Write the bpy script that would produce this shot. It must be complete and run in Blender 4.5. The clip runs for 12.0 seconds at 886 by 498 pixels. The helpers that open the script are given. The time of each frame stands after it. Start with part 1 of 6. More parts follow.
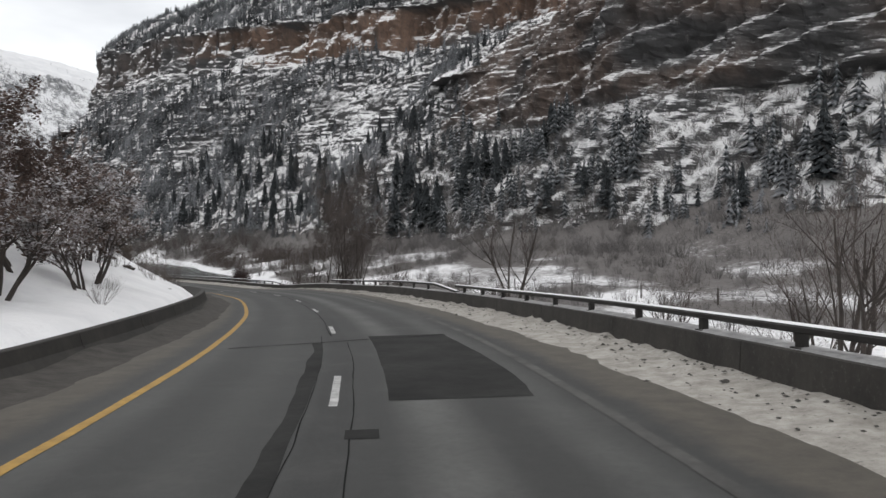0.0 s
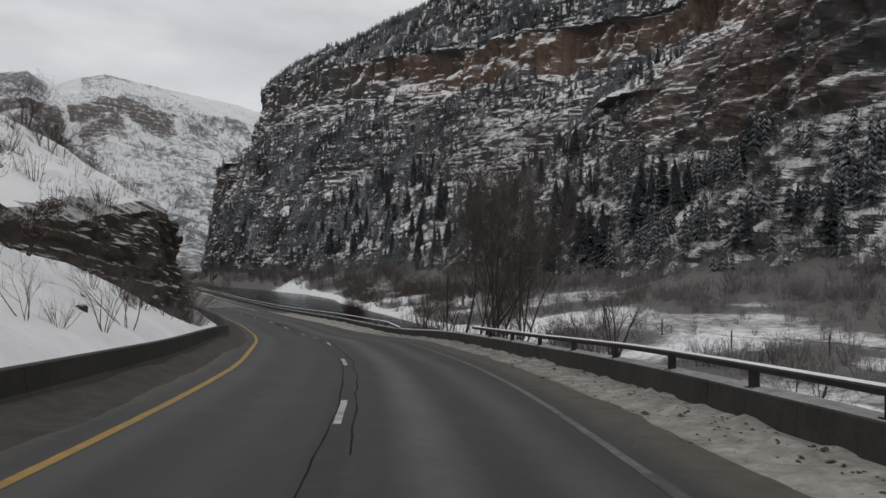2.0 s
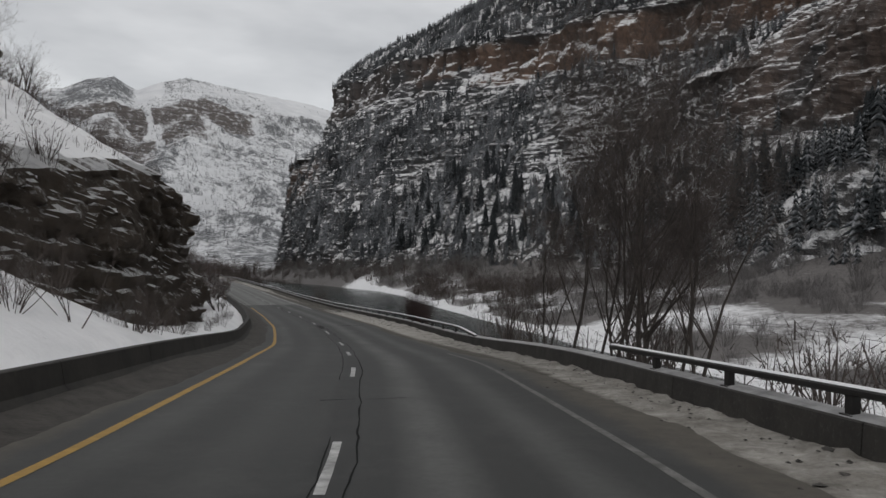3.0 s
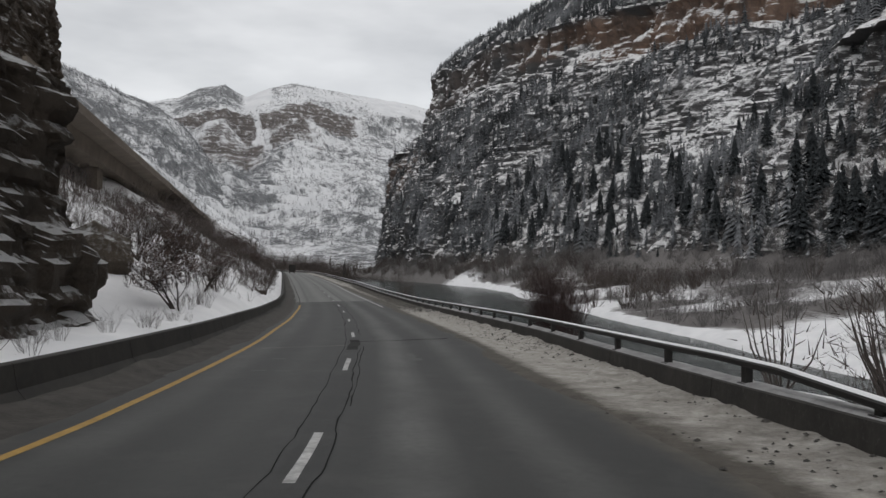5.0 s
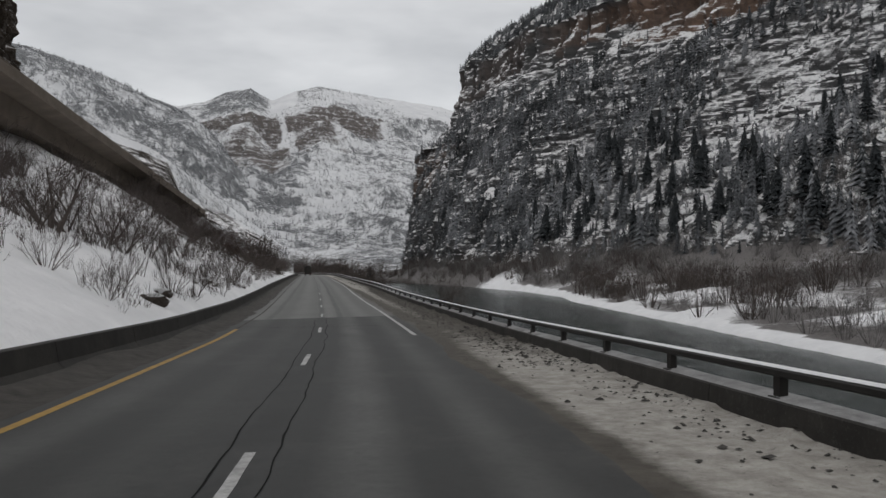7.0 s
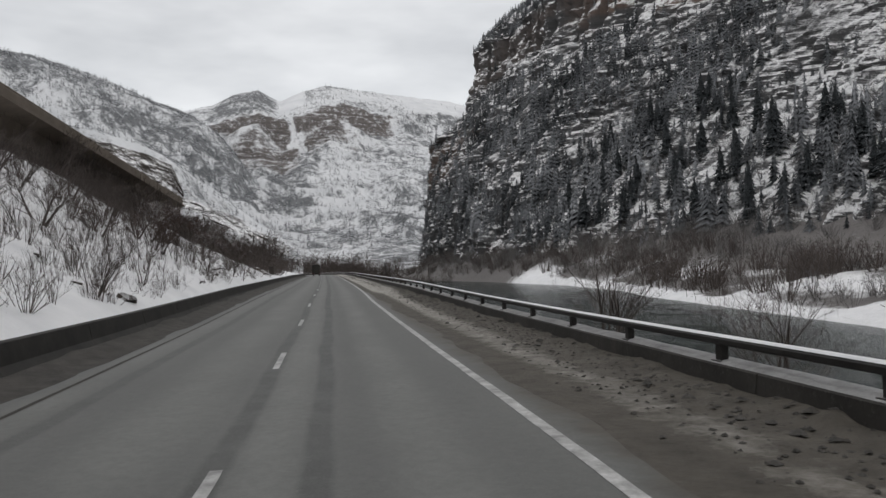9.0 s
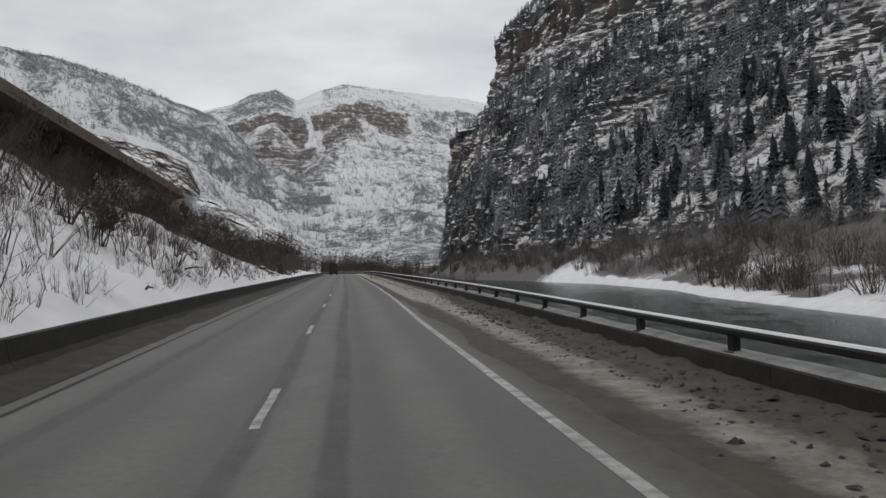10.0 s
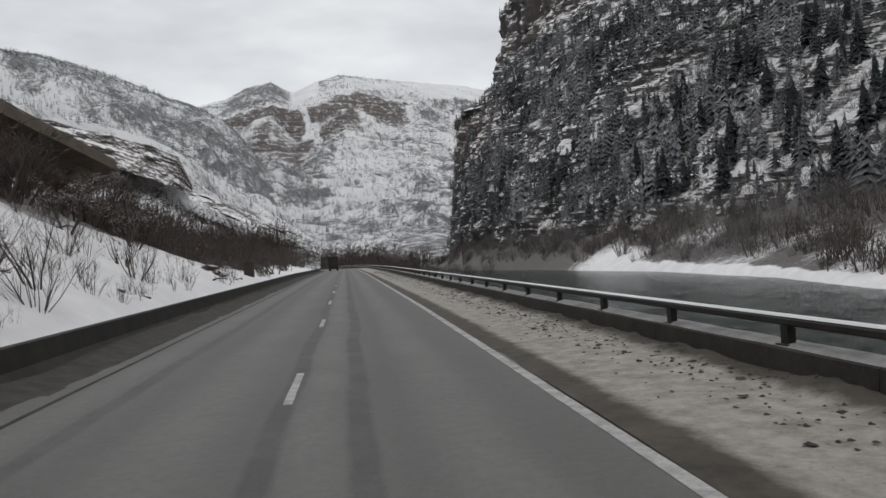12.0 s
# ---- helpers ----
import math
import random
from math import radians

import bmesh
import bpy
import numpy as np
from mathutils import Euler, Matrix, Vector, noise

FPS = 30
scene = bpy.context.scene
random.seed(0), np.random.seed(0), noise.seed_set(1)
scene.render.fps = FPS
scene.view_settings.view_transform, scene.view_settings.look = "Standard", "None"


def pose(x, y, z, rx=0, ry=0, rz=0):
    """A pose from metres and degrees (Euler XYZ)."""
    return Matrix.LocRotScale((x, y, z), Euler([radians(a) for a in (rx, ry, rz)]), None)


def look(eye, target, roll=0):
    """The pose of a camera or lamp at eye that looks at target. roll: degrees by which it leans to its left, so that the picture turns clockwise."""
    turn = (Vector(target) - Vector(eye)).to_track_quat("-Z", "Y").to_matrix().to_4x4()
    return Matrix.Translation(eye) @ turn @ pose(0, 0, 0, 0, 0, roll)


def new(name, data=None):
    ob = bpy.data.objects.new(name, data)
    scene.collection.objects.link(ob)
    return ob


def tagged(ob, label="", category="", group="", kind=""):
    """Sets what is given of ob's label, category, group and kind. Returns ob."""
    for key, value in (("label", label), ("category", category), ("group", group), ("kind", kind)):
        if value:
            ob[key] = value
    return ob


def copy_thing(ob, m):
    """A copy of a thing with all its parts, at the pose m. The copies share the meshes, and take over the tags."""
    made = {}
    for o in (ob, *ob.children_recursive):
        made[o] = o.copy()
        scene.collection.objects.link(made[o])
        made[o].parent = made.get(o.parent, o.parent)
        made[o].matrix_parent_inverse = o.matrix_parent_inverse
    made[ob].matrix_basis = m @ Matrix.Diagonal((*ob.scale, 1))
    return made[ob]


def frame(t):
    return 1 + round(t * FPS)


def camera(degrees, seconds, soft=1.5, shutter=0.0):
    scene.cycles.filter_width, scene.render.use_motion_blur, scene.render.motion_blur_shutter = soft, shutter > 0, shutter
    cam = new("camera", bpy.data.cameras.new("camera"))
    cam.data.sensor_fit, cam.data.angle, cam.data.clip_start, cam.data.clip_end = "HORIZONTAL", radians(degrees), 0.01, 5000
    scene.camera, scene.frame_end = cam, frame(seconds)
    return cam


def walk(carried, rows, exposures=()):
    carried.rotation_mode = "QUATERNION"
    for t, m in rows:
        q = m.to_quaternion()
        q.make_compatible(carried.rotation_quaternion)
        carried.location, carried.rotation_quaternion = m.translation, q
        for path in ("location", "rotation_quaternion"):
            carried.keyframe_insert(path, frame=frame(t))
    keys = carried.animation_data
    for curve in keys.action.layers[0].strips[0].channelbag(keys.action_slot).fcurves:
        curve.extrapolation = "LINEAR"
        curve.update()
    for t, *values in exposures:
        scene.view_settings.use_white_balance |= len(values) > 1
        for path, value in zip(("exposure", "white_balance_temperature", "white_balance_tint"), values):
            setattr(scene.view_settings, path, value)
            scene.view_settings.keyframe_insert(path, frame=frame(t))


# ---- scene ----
cam = camera(60.69, 12.0)
PATH = [
    (0, (0.003, 0.001, 1.948), (-0.287, 19.996, 1.606), -0.69),
    (0.5, (-0.831, 8.568, 1.604), (-1.271, 28.560, 1.969), -0.66),
    (1, (-1.856, 17.009, 1.271), (-3.317, 36.949, 1.788), 0.31),
    (1.5, (-3.336, 25.418, 0.903), (-6.500, 45.154, 1.574), 0.87),
    (2, (-5.074, 33.656, 0.542), (-9.272, 53.198, 1.219), 1.13),
    (2.5, (-7.189, 41.613, 0.181), (-12.587, 60.860, 0.819), 1.33),
    (3, (-9.553, 49.561, -0.067), (-15.607, 68.615, 0.495), 1.04),
    (3.5, (-12.258, 57.322, -0.418), (-19.411, 75.989, 0.188), 1.30),
    (3.7, (-13.408, 60.366, -0.582), (-20.969, 78.874, -0.038), 2.02),
    (5.3, (-24.089, 83.940, -2.091), (-32.926, 101.875, -1.580), 0.25),
    (5.5, (-25.910, 87.205, -2.223), (-34.937, 105.044, -1.692), 0.35),
    (6, (-30.651, 95.513, -2.474), (-39.908, 113.233, -1.921), 0.41),
    (6.5, (-35.468, 103.731, -2.667), (-44.688, 121.469, -2.067), 0.19),
    (6.7, (-37.475, 106.985, -2.749), (-46.696, 124.723, -2.157), 0.30),
    (8.3, (-54.985, 133.013, -3.424), (-64.162, 150.777, -2.951), -1.41),
    (8.5, (-57.038, 136.024, -3.460), (-66.354, 153.715, -2.980), -1.33),
    (9, (-62.194, 143.196, -3.512), (-71.717, 160.776, -3.011), -1.86),
    (9.5, (-67.494, 150.403, -3.532), (-77.336, 167.806, -3.027), -2.16),
    (10, (-72.994, 157.664, -3.529), (-82.936, 175.012, -3.050), -2.15),
    (10.5, (-78.623, 165.062, -3.457), (-88.498, 182.448, -3.001), -2.36),
    (11, (-84.354, 172.656, -3.312), (-94.199, 190.061, -2.933), -2.57),
    (11.5, (-90.282, 180.309, -3.271), (-100.035, 197.767, -2.956), -3.14),
    (12, (-95.987, 187.865, -3.171), (-105.980, 205.189, -2.955), -4.00),
]
walk(cam, [(t, look(eye, target, roll)) for t, eye, target, roll in PATH],
     [(0.0, 0.42), (0.5, 0.36), (1.0, -0.14), (1.5, -0.20), (2.5, -0.27), (3.7, -0.30), (5.4, -0.02), (6.0, -0.12), (6.6, -0.26), (7.5, -0.14), (8.5, -0.06), (9.4, 0.06), (10.4, -0.18), (11.0, -0.18), (11.5, -0.12), (12.0, 0.02)])

# ---- light ----
world = bpy.data.worlds.new("overcast")
scene.world = world
world.use_nodes = True
wn, wl = world.node_tree.nodes, world.node_tree.links
wn.clear()


def wnode(kind, **sockets):
    n = wn.new(kind)
    for k, v in sockets.items():
        n.inputs[k].default_value = v
    return n


SUN_EL, SUN_AZ = 48.0, 200.0
sky = wnode("ShaderNodeTexSky")
sky.sky_type, sky.sun_disc = "NISHITA", False
sky.sun_elevation, sky.sun_rotation = radians(SUN_EL), radians(SUN_AZ)
coords = wnode("ShaderNodeTexCoord")
stretch = wnode("ShaderNodeMapping")
stretch.inputs["Scale"].default_value = (1.0, 1.0, 3.2)
cloud = wnode("ShaderNodeTexNoise", Scale=2.1, Detail=5.0, Roughness=0.55)
tone = wnode("ShaderNodeValToRGB")
tone.color_ramp.elements[0].position, tone.color_ramp.elements[0].color = 0.3, (0.54, 0.54, 0.54, 1)
tone.color_ramp.elements[1].position, tone.color_ramp.elements[1].color = 0.62, (0.86, 0.857, 0.852, 1)
dim = wnode("ShaderNodeBackground", Strength=0.02)
grey = wnode("ShaderNodeBackground", Strength=1.0)
both = wnode("ShaderNodeAddShader")
wout = wnode("ShaderNodeOutputWorld")
wl.new(coords.outputs["Generated"], stretch.inputs["Vector"])
wl.new(stretch.outputs["Vector"], cloud.inputs["Vector"])
wl.new(cloud.outputs["Fac"], tone.inputs["Fac"])
wl.new(tone.outputs["Color"], grey.inputs["Color"])
wl.new(sky.outputs["Color"], dim.inputs["Color"])
wl.new(grey.outputs[0], both.inputs[0])
wl.new(dim.outputs[0], both.inputs[1])
wl.new(both.outputs[0], wout.inputs["Surface"])

sun_data = bpy.data.lights.new("sun", "SUN")
sun_data.energy, sun_data.angle, sun_data.color = 0.35, radians(40), (1.0, 0.97, 0.93)
sun = new("sun", sun_data)
sun.matrix_world = look((0, 0, 200), (-60, 130, 0))


# ---- materials ----
class Mat:
    """A node material with short calls for its nodes."""

    def __init__(self, name, rough=0.8, metal=0.0):
        self.m = bpy.data.materials.new(name)
        self.m.use_nodes = True
        self.t = self.m.node_tree
        self.b = self.t.nodes["Principled BSDF"]
        self.b.inputs["Roughness"].default_value = rough
        self.b.inputs["Metallic"].default_value = metal
        self.pos = self.node("ShaderNodeNewGeometry").outputs["Position"]

    def node(self, kind):
        return self.t.nodes.new(kind)

    def put(self, socket, value):
        if hasattr(value, "is_output"):
            self.t.links.new(value, socket)
        else:
            socket.default_value = value

    def scaled(self, sx, sy, sz):
        n = self.node("ShaderNodeMapping")
        n.inputs["Scale"].default_value = (sx, sy, sz)
        self.t.links.new(self.pos, n.inputs["Vector"])
        return n.outputs["Vector"]

    def noise(self, scale, detail=3.0, rough=0.6, vec=None):
        n = self.node("ShaderNodeTexNoise")
        n.inputs["Scale"].default_value, n.inputs["Detail"].default_value = scale, detail
        n.inputs["Roughness"].default_value = rough
        self.t.links.new(vec or self.pos, n.inputs["Vector"])
        return n.outputs["Fac"]

    def ramp(self, fac, *stops):
        n = self.node("ShaderNodeValToRGB")
        els = n.color_ramp.elements
        while len(els) < len(stops):
            els.new(0.5)
        for e, (p, c) in zip(els, stops):
            e.position = p
            e.color = (*c, 1) if isinstance(c, tuple) else (c, c, c, 1)
        self.put(n.inputs["Fac"], fac)
        return n.outputs["Color"]

    def mix(self, fac, a, b, blend="MIX"):
        n = self.node("ShaderNodeMix")
        n.data_type, n.blend_type = "RGBA", blend
        self.put(n.inputs[0], fac)
        self.put(n.inputs[6], (*a, 1) if isinstance(a, tuple) else a)
        self.put(n.inputs[7], (*b, 1) if isinstance(b, tuple) else b)
        return n.outputs[2]

    def math(self, op, a, b=0.0, c=0.0):
        n = self.node("ShaderNodeMath")
        n.operation = op
        for i, v in enumerate((a, b, c)):
            self.put(n.inputs[i], v)
        return n.outputs[0]

    def axis(self, vec, k):
        n = self.node("ShaderNodeSeparateXYZ")
        self.t.links.new(vec, n.inputs[0])
        return n.outputs[k]

    def up(self):
        return self.axis(self.node("ShaderNodeNewGeometry").outputs["Normal"], 2)

    def bump(self, height, strength=0.5, far=0.05):
        n = self.node("ShaderNodeBump")
        n.inputs["Strength"].default_value, n.inputs["Distance"].default_value = strength, far
        self.t.links.new(height, n.inputs["Height"])
        self.t.links.new(n.outputs["Normal"], self.b.inputs["Normal"])

    def colour(self, c):
        self.put(self.b.inputs["Base Color"], (*c, 1) if isinstance(c, tuple) else c)
        return self


SNOW = (0.84, 0.835, 0.835)


def make_snow():
    m = Mat("snow", 0.75)
    c = m.ramp(m.noise(0.35, 5), (0.3, (0.73, 0.73, 0.74)), (0.65, (0.86, 0.855, 0.86)))
    litter = m.ramp(m.noise(2.6, 8, 0.75), (0.665, 0.0), (0.70, 1.0))
    c = m.mix(litter, c, (0.16, 0.13, 0.11))
    at = m.node("ShaderNodeAttribute")
    at.attribute_name = "brush"
    thick = m.math("ADD", at.outputs["Fac"], m.math("MULTIPLY", m.math("SUBTRACT", m.noise(0.55, 7, 0.8), 0.5), 1.3))
    m.colour(m.mix(m.ramp(thick, (0.35, 0.0), (0.75, 0.95)), c, m.ramp(m.noise(1.5, 5), (0.3, (0.050, 0.043, 0.039)), (0.7, (0.135, 0.120, 0.112)))))
    m.bump(m.noise(1.1, 6, 0.6), 0.55, 0.25)
    return m.m


def make_rock(name, base, red=None, snow_at=0.60, sharp=0.16, bed=2.6, grain=0.9, size=1.0, scrub=0.82, dusty=0.85):
    """Bedded rock with snow lying where it is flat enough."""
    m = Mat(name, 0.9)
    z = m.axis(m.pos, 2)
    wob = m.math("MULTIPLY", m.noise(0.03 * size, 3), 9.0 / size)
    zz = m.math("ADD", z, wob)
    n = m.node("ShaderNodeCombineXYZ")
    m.t.links.new(zz, n.inputs[2])
    layer = m.noise(1.0 / bed, 4, 0.7, n.outputs[0])
    blot = m.noise(0.07 * size, 5, 0.65)
    fine = m.noise(grain, 5, 0.7)
    dark = tuple(v * 0.5 for v in base)
    lite = tuple(min(1, v * 1.25) for v in base)
    c = m.ramp(layer, (0.30, dark), (0.50, base), (0.72, lite))
    if red:
        at = m.node("ShaderNodeAttribute")
        at.attribute_name = "rust"
        streak = m.noise(1.0, 4, 0.6, m.scaled(0.22, 0.22, 0.035))
        rc = m.ramp(streak, (0.30, tuple(v * 0.35 for v in red)), (0.5, red), (0.75, tuple(v * 1.4 for v in red)))
        c = m.mix(at.outputs["Fac"], c, rc)
    c = m.mix(m.ramp(blot, (0.35, 0.0), (0.7, 0.55)), c, tuple(v * 0.55 for v in base))
    c = m.mix(m.ramp(fine, (0.35, 0.0), (0.75, 0.5)), c, dark)
    lies = m.math("ADD", m.up(), m.math("MULTIPLY", m.math("SUBTRACT", m.noise(0.34 * size, 8, 0.8), 0.5), 1.25))
    bare = m.node("ShaderNodeAttribute")
    bare.attribute_name = "bare"
    lies = m.math("SUBTRACT", lies, m.math("MULTIPLY", bare.outputs["Fac"], 0.26))
    cover = m.ramp(lies, (snow_at, 0.0), (min(0.999, snow_at + sharp), 1.0))
    tangle = m.math("ADD", m.noise(0.42 * size, 8, 0.82), m.math("MULTIPLY", m.math("SUBTRACT", m.noise(0.035 * size, 4, 0.6), 0.5), 0.75))
    dust = m.math("MULTIPLY", m.ramp(m.noise(1.1 * size, 6, 0.8), (0.50, 0.0), (0.62, dusty)), m.ramp(m.up(), (0.12, 0.0), (0.42, 1.0)))
    dust = m.math("MULTIPLY", dust, m.ramp(bare.outputs["Fac"], (0.0, 1.0), (1.0, 0.25)))
    cover = m.math("MAXIMUM", cover, dust)
    brush = m.ramp(tangle, (0.50, 0.0), (0.66, scrub))
    white = m.mix(brush, SNOW, m.ramp(m.noise(0.9 * size, 4), (0.3, (0.115, 0.115, 0.118)), (0.7, (0.25, 0.25, 0.256))))
    m.colour(m.mix(cover, c, white))
    m.bump(m.noise(grain * 1.2, 8, 0.75), 1.0, 0.8)
    return m.m


def make_asphalt(name, dark, lite, streaks):
    m = Mat(name, 0.72)
    wide = m.noise(0.22, 5, 0.6)
    c = m.ramp(wide, (0.3, dark), (0.7, lite))
    agg = m.noise(38, 3, 0.8)
    c = m.mix(m.ramp(agg, (0.35, 0.0), (0.8, 0.45)), c, tuple(v * 1.9 for v in lite))
    salt = m.ramp(m.noise(streaks, 6, 0.7), (0.5, 0.0), (0.8, 0.35))
    c = m.mix(salt, c, (0.11, 0.108, 0.102))
    m.colour(c)
    m.bump(agg, 0.25, 0.01)
    return m.m


def make_plain(name, lo, hi, scale, rough, metal=0.0, bump=0.3, far=0.02, detail=5):
    m = Mat(name, rough, metal)
    f = m.noise(scale, detail, 0.65)
    c = m.ramp(f, (0.3, lo), (0.7, hi))
    c = m.mix(m.ramp(m.noise(scale * 9, 4), (0.4, 0.0), (0.75, 0.4)), c, lo)
    m.colour(c)
    m.bump(m.noise(scale * 6, 4), bump, far)
    return m.m


def make_snowy(name, lo, hi, scale, snow_at, spread, patch=0.5, most=0.9):
    """Foliage or timber with snow caught on what faces up."""
    m = Mat(name, 0.85)
    c = m.ramp(m.noise(scale, 4, 0.7), (0.3, lo), (0.7, hi))
    lies = m.math("ADD", m.up(), m.math("MULTIPLY", m.math("SUBTRACT", m.noise(scale * 0.8, 5, 0.75), 0.5), patch * 2))
    m.colour(m.mix(m.ramp(lies, (snow_at, 0.0), (min(0.999, snow_at + spread), most)), c, (0.74, 0.75, 0.78)))
    return m.m


M_SNOW = make_snow()
M_CLIFF = make_rock("canyon_rock", (0.082, 0.081, 0.082), (0.205, 0.130, 0.093), 0.38, 0.26)
M_CRAG = make_rock("crag_rock", (0.108, 0.083, 0.062), None, 0.66, 0.10, 1.6, 2.0, 2.0, 0.35, 0.55)
M_TAN = make_rock("tan_rock", (0.17, 0.135, 0.10), None, 0.70, 0.10, 0.9, 2.5, 3.0, 0.3, 0.3)
M_LEDGE = make_rock("ledge_rock", (0.088, 0.076, 0.066), None, 0.66, 0.12, 5.0, 0.5, 0.5, 0.5)


def make_mountain(name, size, bed):
    """Snow, woods and bedded rock, as the marks on the mountain say."""
    m = Mat(name, 0.9)

    def mark(key):
        n = m.node("ShaderNodeAttribute")
        n.attribute_name = key
        return n.outputs["Fac"]

    tall = m.scaled(1.0, 1.0, 0.35)
    snow = m.ramp(m.noise(0.012 * size, 5), (0.3, (0.66, 0.665, 0.68)), (0.7, (0.81, 0.81, 0.82)))
    # wood tones lifted pale and bluish, distance haze put into their colour
    trees = m.ramp(m.noise(0.12 * size, 4, 0.7, tall), (0.35, (0.075, 0.079, 0.084)), (0.68, (0.21, 0.215, 0.222)))
    dense = m.math("ADD", mark("wood"), m.math("MULTIPLY", m.math("SUBTRACT", m.noise(0.05 * size, 8, 0.85, tall), 0.5), 2.3))
    dense = m.math("ADD", dense, m.math("MULTIPLY", m.math("SUBTRACT", m.noise(0.008 * size, 4), 0.5), 1.1))
    c = m.mix(m.ramp(dense, (0.42, 0.0), (0.66, 0.95)), snow, trees)
    z = m.math("ADD", m.axis(m.pos, 2), m.math("MULTIPLY", m.noise(0.006 * size, 4), 60.0 / size))
    n = m.node("ShaderNodeCombineXYZ")
    m.t.links.new(z, n.inputs[2])
    layer = m.noise(1.0 / bed, 5, 0.75, n.outputs[0])
    stone = m.ramp(layer, (0.35, (0.085, 0.074, 0.070)), (0.62, (0.20, 0.176, 0.165)))
    stone = m.mix(m.ramp(m.noise(0.09 * size, 6, 0.75), (0.42, 0.0), (0.7, 0.6)), stone, (0.065, 0.060, 0.058))
    lies = m.math("ADD", m.noise(2.3 / bed, 4, 0.7, n.outputs[0]), m.math("MULTIPLY", m.math("SUBTRACT", m.noise(0.05 * size, 7, 0.8), 0.5), 0.9))
    stone = m.mix(m.ramp(lies, (0.54, 0.0), (0.64, 0.9)), stone, snow)
    bare = m.math("ADD", mark("crag"), m.math("MULTIPLY", m.math("SUBTRACT", m.noise(0.02 * size, 7, 0.75), 0.5), 1.3))
    m.colour(m.mix(m.ramp(bare, (0.42, 0.0), (0.58, 1.0)), c, stone))
    m.bump(m.noise(0.10 * size, 7, 0.75), 1.0, 6.0 / size)
    return m.m


M_FAR = make_mountain("mountain_rock", 1.0, 26.0)
M_FLANK = make_mountain("flank_rock", 2.2, 9.0)
M_PATCH = make_plain("patch_asphalt", (0.012, 0.012, 0.0115), (0.036, 0.036, 0.034), 0.9, 0.9, 0, 0.3, 0.01, 8)
M_PATCH.node_tree.nodes["Principled BSDF"].inputs["Specular IOR Level"].default_value = 0.2
M_TRACK = make_asphalt("wheel_track", (0.048, 0.048, 0.046), (0.058, 0.058, 0.055), 0.8)
M_TAR = make_plain("tar", (0.010, 0.010, 0.010), (0.018, 0.018, 0.0175), 3, 0.95)
M_TAR.node_tree.nodes["Principled BSDF"].inputs["Specular IOR Level"].default_value = 0.1


def make_shoulder():
    """Ploughed snow and road grit, by how clean the snow is."""
    m = Mat("shoulder_snow", 0.85)
    at = m.node("ShaderNodeAttribute")
    at.attribute_name = "clean"
    grit = m.ramp(m.noise(1.7, 8, 0.75), (0.3, (0.042, 0.036, 0.028)), (0.7, (0.108, 0.095, 0.077)))
    pale = m.ramp(m.noise(2.4, 7, 0.75), (0.3, (0.20, 0.183, 0.157)), (0.7, (0.47, 0.448, 0.41)))
    mask = m.math("ADD", at.outputs["Fac"], m.math("MULTIPLY", m.math("SUBTRACT", m.noise(1.3, 8, 0.78), 0.5), 1.0))
    c = m.mix(m.ramp(mask, (0.30, 0.0), (0.70, 1.0)), grit, pale)
    c = m.mix(m.ramp(m.noise(9, 5, 0.8), (0.60, 0.0), (0.68, 0.75)), c, (0.045, 0.040, 0.035))
    m.colour(c)
    m.bump(m.noise(7, 6, 0.7), 0.9, 0.05)
    return m.m


